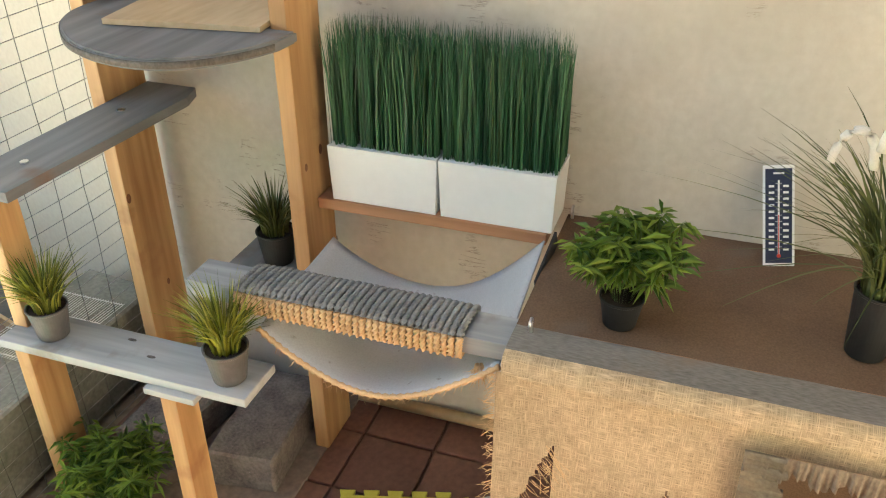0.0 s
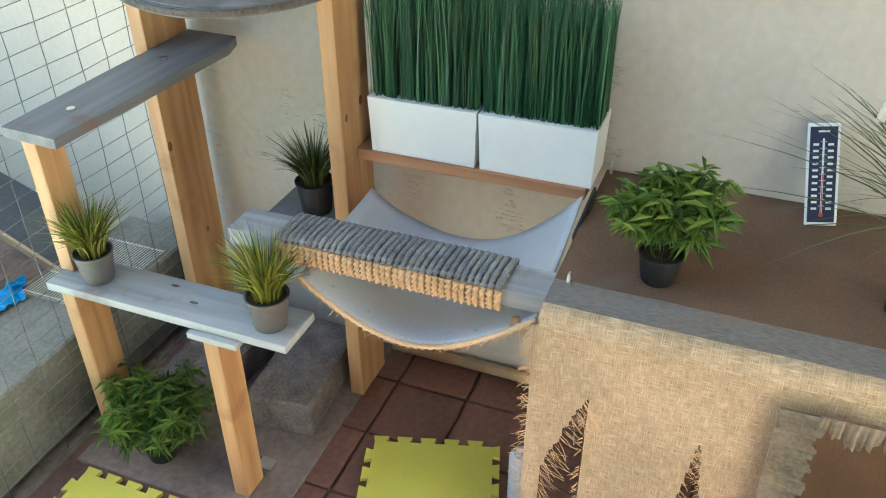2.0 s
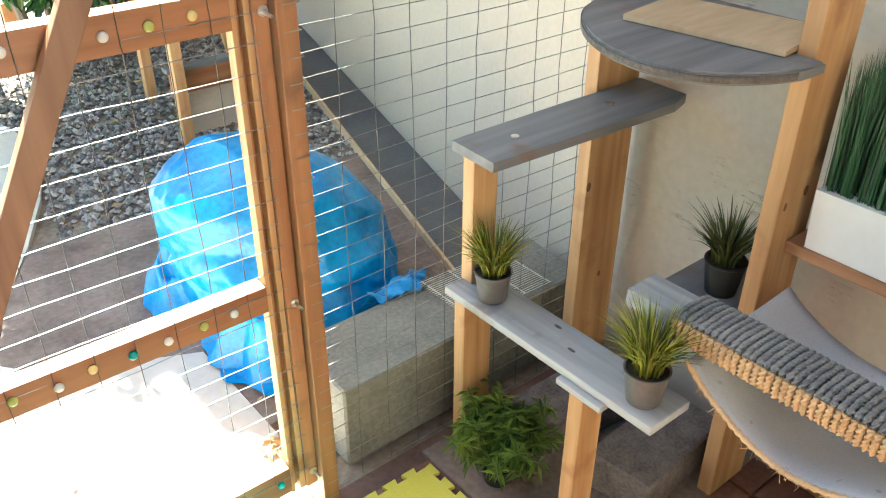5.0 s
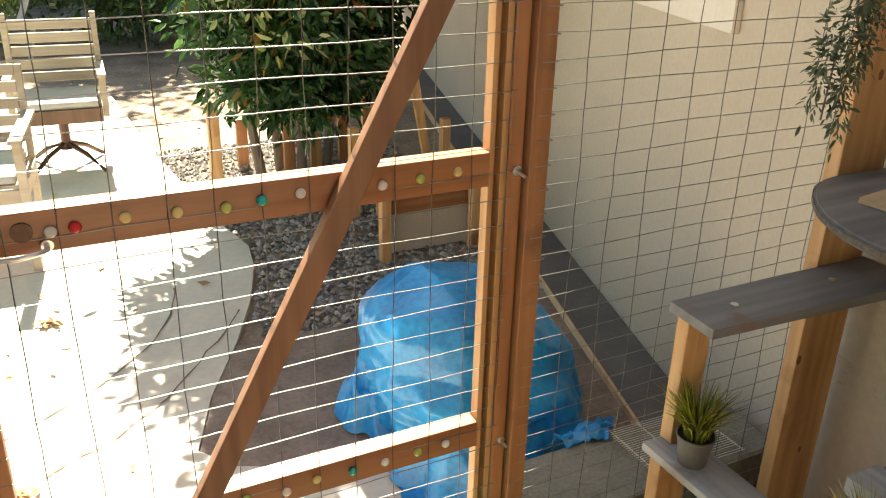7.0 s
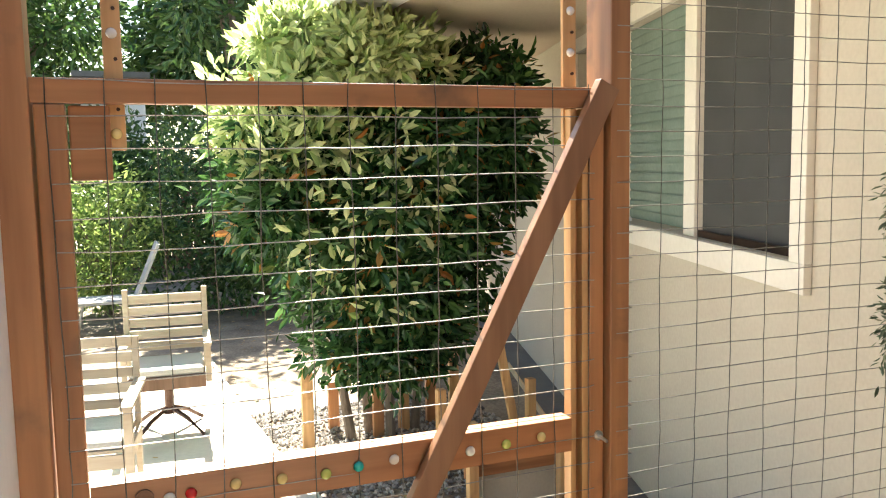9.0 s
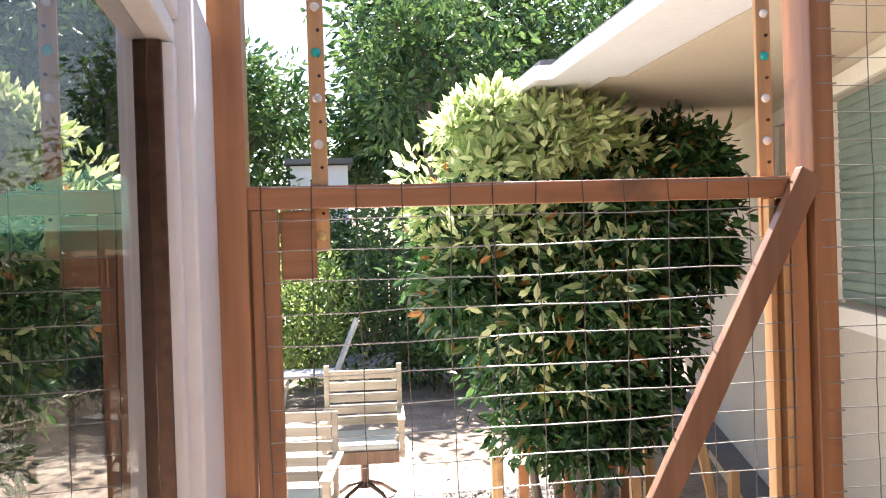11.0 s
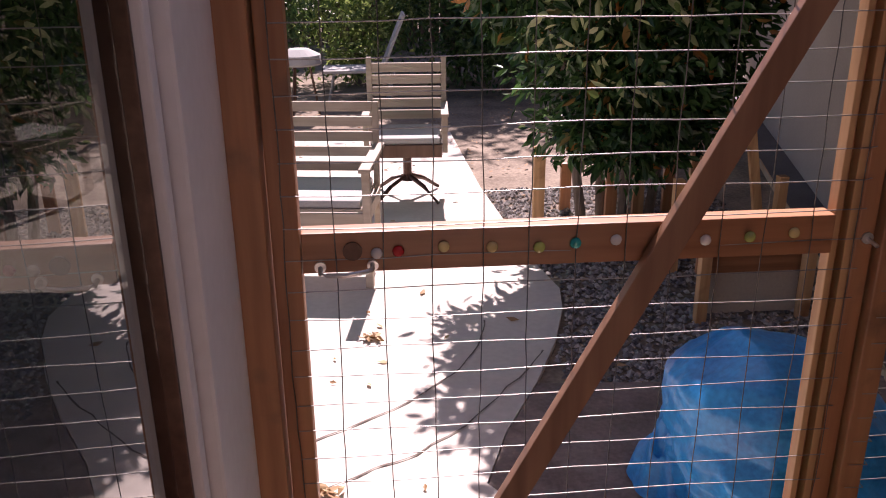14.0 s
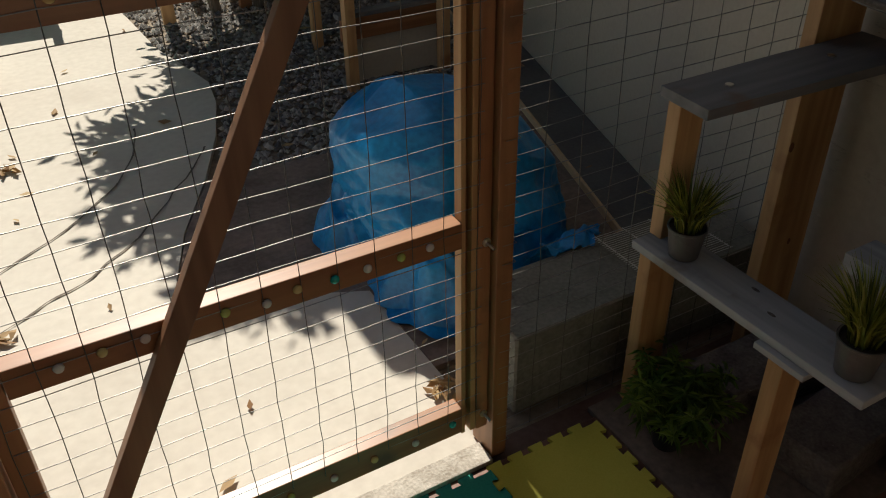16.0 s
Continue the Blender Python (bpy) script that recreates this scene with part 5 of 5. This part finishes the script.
for k, (x, h) in enumerate(((-0.80, 0.50), (-0.32, 0.34), (-0.12, 0.38), (0.10, 0.36), (0.3, 0.42), (-0.55, 0.3))):
    s_ = part("fence_stake", box(x - 0.035, x + 0.035, 3.70 + 0.07 * k, 3.74 + 0.07 * k, -0.03, h, 0.003), WOOD_Z if k % 2 else FIR_Z)
    tagged(s_, "short orange timber stake at the foot of the bush", "stake", "timber stakes")

# gravel bed
gr = random.Random(77)
V, F = [], []
OCT = [(1, 0, 0), (0, 1, 0), (-1, 0, 0), (0, -1, 0), (0, 0, 1), (0, 0, -1)]
OF = [(0, 1, 4), (1, 2, 4), (2, 3, 4), (3, 0, 4), (1, 0, 5), (2, 1, 5), (3, 2, 5), (0, 3, 5)]
for _ in range(9000):
    x, y = gr.uniform(-1.05, 0.55), gr.uniform(1.55, 4.6)
    lim = np.interp(y, [1.5, 1.7, 1.76, 2.1, 2.45, 2.7, 2.95, 3.3, 3.9, 4.6], [-0.4, -0.9, -1.16, -1.01, -0.90, -0.86, -0.90, -0.96, -0.98, -1.04])
    if x < lim:
        continue
    r = gr.uniform(0.009, 0.022)
    i = len(V)
    a = gr.uniform(0, 6.28)
    for ox, oy, oz in OCT:
        s = r * gr.uniform(0.7, 1.2)
        V.append((x + (ox * math.cos(a) - oy * math.sin(a)) * s, y + (ox * math.sin(a) + oy * math.cos(a)) * s, -0.028 + r * 0.5 + oz * s * 0.7))
    F += [tuple(i + k for k in f) for f in OF]
PEB = leafy("mixed_pebbles", (0.10, 0.09, 0.085), (0.40, 0.38, 0.35), 0.0, 0.9)
g_ = tagged(mesh("gravel", V, F, PEB), "grey and brown gravel bed beside the patio", "gravel", kind="stuff")

# large glossy bush
bush = thing("bush", (-0.25, 3.75, 0), "large glossy-leaved bush with lime new growth, paled as if sunlit", "bush")
for dx, dy, tx, ty in ((-0.25, 0.05, -0.6, -0.2), (0.0, 0.0, 0.1, 0.1), (0.2, 0.1, 0.55, 0.2), (-0.1, 0.15, -0.2, 0.4)):
    part("trunk", rod([(-0.25 + dx, 3.75 + dy, -0.03), (-0.25 + dx * 1.3, 3.75 + dy, 0.5), (-0.25 + tx * 0.8, 3.75 + ty * 0.7, 1.2), (-0.25 + tx, 3.75 + ty, 1.9)], 0.035, 8, 0.3), BARK, bush)
br = random.Random(55)
V, F = [], []
for n_, c_, r_ in ((9500, (-0.28, 3.65, 1.55), (0.70, 0.70, 0.90)), (4200, (-0.80, 3.45, 1.70), (0.50, 0.5, 0.55)), (4300, (0.38, 3.6, 1.95), (0.40, 0.45, 0.52)),
                   (2600, (-0.30, 3.45, 0.80), (0.50, 0.40, 0.42)), (1500, (0.34, 3.75, 2.30), (0.34, 0.36, 0.22))):
    V2, F2 = leaf_cloud(br, int(n_ * 1.35), c_, r_, 0.09, 0.2, 0.35, 60)
    F += [tuple(k + len(V) for k in f) for f in F2]
    V += V2
tagged(mesh("leaves", V, F, BUSH_LEAF, bush), kind="stuff")
V, F = [], []
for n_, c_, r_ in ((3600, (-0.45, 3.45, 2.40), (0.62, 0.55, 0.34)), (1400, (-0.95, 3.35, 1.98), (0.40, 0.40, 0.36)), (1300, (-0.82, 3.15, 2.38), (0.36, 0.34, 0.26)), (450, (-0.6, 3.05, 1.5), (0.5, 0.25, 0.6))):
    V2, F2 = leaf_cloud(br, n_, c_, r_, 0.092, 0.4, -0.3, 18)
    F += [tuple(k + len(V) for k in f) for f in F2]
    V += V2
tagged(mesh("new_leaves", V, F, BUSH_LIME, bush, "lime new growth, paled as if sunlit"), kind="stuff")
# fallen leaves
V, F = [], []
for _ in range(900):
    x, y = gr.uniform(-3.2, 0.3), gr.uniform(0.2, 9)
    if y < 5 and gr.random() < 0.82:
        continue
    a, s = gr.uniform(0, 6.28), gr.uniform(0.015, 0.035)
    i = len(V)
    z = 0.0
    for k, (u, w) in enumerate(((-1, 0), (0, 0.45), (1, 0), (0, -0.45))):
        V.append((x + (u * math.cos(a) - w * math.sin(a)) * s, y + (u * math.sin(a) + w * math.cos(a)) * s, z + gr.uniform(0, 0.012)))
    F.append((i, i + 1, i + 2, i + 3))
tagged(mesh("fallen_leaves", V, F, DRY_LEAF), "scattered dry leaves on the patio and soil", "leaf litter", kind="stuff")


# trees and hedges behind
def tree(name, x, y, trunk_h, centre_z, radii, n, size, seed, label, trunk_r=0.12, m_=None, cat="tree"):
    r = random.Random(seed)
    t = thing(name, (x, y, -0.03), label, cat)
    part("trunk", rod([(x, y, -0.03), (x + 0.05, y, trunk_h * 0.5), (x - 0.03, y + 0.05, trunk_h)], trunk_r, 10, 0.6), BARK, t)
    for k in range(5):
        a = r.uniform(0, 6.28)
        part("limb", rod([(x, y, trunk_h * 0.8), (x + math.cos(a) * radii[0] * 0.3, y + math.sin(a) * radii[1] * 0.3, centre_z), (x + math.cos(a) * radii[0] * 0.6, y + math.sin(a) * radii[1] * 0.6, centre_z + radii[2] * 0.4)], trunk_r * 0.5, 7, 0.3), BARK, t)
    v, f = leaf_cloud(r, n, (x, y, centre_z), radii, size, 0.3, 0.2, 60)
    tagged(mesh("crown", v, f, m_ or TREE_LEAF, t), kind="stuff")


tree("tree", 1.1, 17.5, 3.2, 5.4, (2.6, 2.4, 3.6), 17000, 0.26, 61, "tall dense broadleaf tree behind the yard", 0.18)
tree("tree", -4.4, 16.5, 2.6, 3.6, (3.2, 2.2, 2.3), 15000, 0.22, 62, "dark leafy tree beside the yard fence", 0.18)
tree("tree", 0.1, 12.3, 2.6, 4.7, (1.5, 1.5, 1.7), 4500, 0.20, 69, "dark spreading tree shading the end of the yard", 0.14)
tree("tree", 4.2, 18.5, 3.4, 5.4, (3.2, 2.6, 3.4), 11000, 0.26, 63, "tall broadleaf tree beyond the house", 0.18)
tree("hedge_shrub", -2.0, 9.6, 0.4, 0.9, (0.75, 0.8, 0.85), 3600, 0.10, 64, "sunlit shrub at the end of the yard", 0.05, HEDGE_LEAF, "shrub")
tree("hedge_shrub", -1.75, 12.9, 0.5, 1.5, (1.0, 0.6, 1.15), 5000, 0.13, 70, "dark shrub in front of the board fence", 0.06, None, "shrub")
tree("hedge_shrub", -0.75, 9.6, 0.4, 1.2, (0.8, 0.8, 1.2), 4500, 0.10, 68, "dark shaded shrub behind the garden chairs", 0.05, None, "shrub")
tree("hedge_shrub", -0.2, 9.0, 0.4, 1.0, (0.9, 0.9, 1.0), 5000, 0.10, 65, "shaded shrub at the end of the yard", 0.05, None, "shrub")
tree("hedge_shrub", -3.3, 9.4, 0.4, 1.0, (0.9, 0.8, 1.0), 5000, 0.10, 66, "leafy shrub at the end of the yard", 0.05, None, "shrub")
tree("hedge_shrub", -5.2, 7.0, 0.4, 1.3, (0.9, 1.6, 1.5), 6000, 0.12, 67, "leafy shrub by the side fence", 0.05, None, "shrub")
fence = thing("board_fence", (-1.0, 14.0, 0), "dark weathered board fence at the end of the yard", "fence")
for k in range(76):
    x = -8 + k * 0.19
    part("board", box(x, x + 0.175, 14.0, 14.02, -0.03, 1.75 + 0.02 * math.sin(k * 3.1)), FENCE, fence)


# pale house beyond the fence, mostly behind the trees
nb = thing("neighbour_house", (-1.6, 15.4, 0), "pale low house beyond the fence", "house")
part("wall", box(-2.35, -1.25, 14.9, 16.2, -0.03, 3.35, 0.01), WHITE_PVC, nb, "pale painted wall")
part("roof", beam((-2.45, 15.5, 3.42), (-1.15, 15.5, 3.42), 1.6, 0.10, (0, 0, 1)), GREY_BAND, nb, "grey roof")


# wooden garden chairs
def slat_chair(label):
    """A slatted armchair at the origin facing -y."""
    t = thing("garden_chair", (0, 0, 0), label, "chair", "garden chairs")
    for sx in (-1, 1):
        part("front_leg", box(sx * 0.26 - 0.02, sx * 0.26 + 0.02, -0.27, -0.22, 0, 0.62, 0.004), TEAK, t)
        part("back_leg", beam((sx * 0.24, 0.24, 0), (sx * 0.24, 0.33, 0.86), 0.045, 0.03, (1, 0, 0)), TEAK, t)
        part("arm", box(sx * 0.26 - 0.03, sx * 0.26 + 0.03, -0.30, 0.29, 0.62, 0.642, 0.005), TEAK, t)
        part("side_rail", box(sx * 0.25 - 0.012, sx * 0.25 + 0.012, -0.22, 0.25, 0.33, 0.40, 0.003), TEAK, t)
    for k in range(6):
        y = -0.24 + k * 0.085
        part("seat_slat", box(-0.235, 0.235, y, y + 0.07, 0.402, 0.420, 0.004), TEAK, t)
    for k in range(5):
        z = 0.48 + k * 0.082
        y = 0.262 + (z - 0.2) * 0.10
        part("back_slat", box(-0.222, 0.222, y - 0.009, y + 0.009, z, z + 0.055, 0.004), TEAK, t)
    part("seat_cushion", box(-0.225, 0.225, -0.23, 0.235, 0.4205, 0.462, 0.012), GREY_CANVAS, t, "pale seat cushion")
    part("front_apron", box(-0.24, 0.24, -0.255, -0.235, 0.33, 0.40, 0.003), TEAK, t)
    return t


ca = slat_chair("weathered slatted teak armchair on the sunlit patio")
ca.matrix_basis = Matrix.Translation((-2.075, 3.1, -0.004)) @ Matrix.Rotation(radians(-8), 4, "Z")
cb = copy_thing(ca, Matrix.Translation((-4.25, 4.8, -0.004)) @ Matrix.Rotation(radians(150), 4, "Z"))
cc = copy_thing(ca, Matrix.Translation((-3.55, 5.9, -0.004)) @ Matrix.Rotation(radians(-30), 4, "Z"))
# swivel chair with bronze base
sw = thing("swivel_chair", (-1.53, 4.75, 0), "slatted patio swivel chair on a bronze pedestal", "chair")
for k in range(5):
    z = 0.50 + k * 0.082
    part("back_slat", box(-1.77, -1.29, 4.99, 5.01, z, z + 0.062, 0.004), TEAK, sw)
for k in range(6):
    part("seat_slat", box(-1.77, -1.29, 4.53 + k * 0.08, 4.595 + k * 0.08, 0.40, 0.42, 0.004), TEAK, sw)
part("apron", box(-1.77, -1.29, 4.505, 4.525, 0.335, 0.42, 0.003), FENCE, sw, "dark seat apron")
for sx in (-1.79, -1.27):
    part("back_post", box(sx - 0.018, sx + 0.018, 4.98, 5.02, 0.36, 0.93, 0.004), TEAK, sw)
    part("arm", box(sx - 0.025, sx + 0.025, 4.52, 5.0, 0.60, 0.62, 0.004), TEAK, sw)
    part("arm_post", box(sx - 0.018, sx + 0.018, 4.53, 4.57, 0.36, 0.60, 0.004), TEAK, sw)
part("pedestal", lathe([(0.05, 0.12), (0.03, 0.16), (0.03, 0.30), (0.14, 0.335)], (-1.53, 4.75, 0), 12), BRONZE, sw)
for k in range(4):
    a = radians(45 + 90 * k)
    part("foot", rod([(-1.53, 4.75, 0.16), (-1.53 + 0.16 * math.cos(a), 4.75 + 0.16 * math.sin(a), 0.10), (-1.53 + 0.30 * math.cos(a), 4.75 + 0.30 * math.sin(a), 0.01)], 0.018, 8, 0.7), BRONZE, sw)
part("seat_cushion", box(-1.76, -1.30, 4.52, 4.98, 0.4205, 0.465, 0.014), GREY_CANVAS, sw, "pale seat cushion")
sw.location = (-1.585, 4.43, 0)
sw.rotation_euler.z = radians(-4)
# reclining lounger far off
lo = thing("lounger", (-2.1, 8.2, 0), "pale folding lounger at the end of the patio", "lounger")
part("seat", beam((-2.35, 8.2, 0.36), (-1.7, 8.2, 0.36), 0.5, 0.03, (0, 0, 1)), GREY_CANVAS, lo)
part("backrest", beam((-1.7, 8.2, 0.36), (-1.45, 8.2, 0.95), 0.5, 0.03, (1, 0, 0)), GREY_CANVAS, lo)
for x in (-2.3, -1.65):
    for y in (7.97, 8.43):
        part("leg", rod([(x, y, -0.02), (x + 0.08, y, 0.36)], 0.014, 6), GREY_CANVAS, lo)
stool = thing("side_table", (-2.55, 7.6, 0), "small round side table with a pale cover", "side table")
part("top", lathe([(0.001, 0.5), (0.22, 0.5), (0.24, 0.52), (0.22, 0.6), (0.1, 0.66), (0.001, 0.67)], (-2.55, 7.6, 0), 18), GREY_CANVAS, stool)
for k in range(3):
    a = 2.1 * k
    part("leg", rod([(-2.55 + 0.18 * math.cos(a), 7.6 + 0.18 * math.sin(a), -0.02), (-2.55 + 0.1 * math.cos(a), 7.6 + 0.1 * math.sin(a), 0.5)], 0.012, 6), BRONZE, stool)

# parasol
PX, PY = -3.1, 3.7
um = thing("parasol", (PX, PY, 0), "mint green square parasol standing open", "parasol")
part("pole", rod([(PX, PY, 0), (PX, PY, 2.24)], 0.022, 10), BRONZE, um)
part("base", lathe([(0.25, 0), (0.25, 0.05), (0.06, 0.09), (0.04, 0.3)], (PX, PY, 0), 20), BRONZE, um)
b = bmesh.new()
tip = b.verts.new((PX, PY, 2.30))
rim = [b.verts.new((PX + 0.85 * sx, PY + 0.85 * sy, 1.90)) for sx, sy in ((-1, -1), (1, -1), (1, 1), (-1, 1))]
hem = [b.verts.new(v.co + Vector((0, 0, -0.09))) for v in rim]
for k in range(4):
    b.faces.new((tip, rim[k], rim[(k + 1) % 4]))
    b.faces.new((rim[k], hem[k], hem[(k + 1) % 4], rim[(k + 1) % 4]))
part("canopy", b, UMB, um)
for v in ((-1, -1), (1, -1), (1, 1), (-1, 1)):
    part("rib", rod([(PX, PY, 2.25), (PX + 0.84 * v[0], PY + 0.84 * v[1], 1.89)], 0.01, 6), BRONZE, um)

# ---- floor tiles, last ----
tm = None
floor_ob = bpy.data.objects["floor"]
S = 0.2035
for i in range(13):
    for j in range(15):
        x, y = -2.58 + i * S, -2.88 + j * S
        if x + S > 0.1 or y > -0.05:
            continue
        if tm is None:
            bb = box(0.004, S - 0.004, 0.004, S - 0.004, -0.011, 0.0, 0.003)
            tm = bpy.data.meshes.new("tile")
            bb.to_mesh(tm)
            bb.free()
            tm.materials.append(TILE)
        o = new("tile", tm)
        o.parent = floor_ob
        o.location = (x, y, rng.uniform(-0.0012, 0.0))
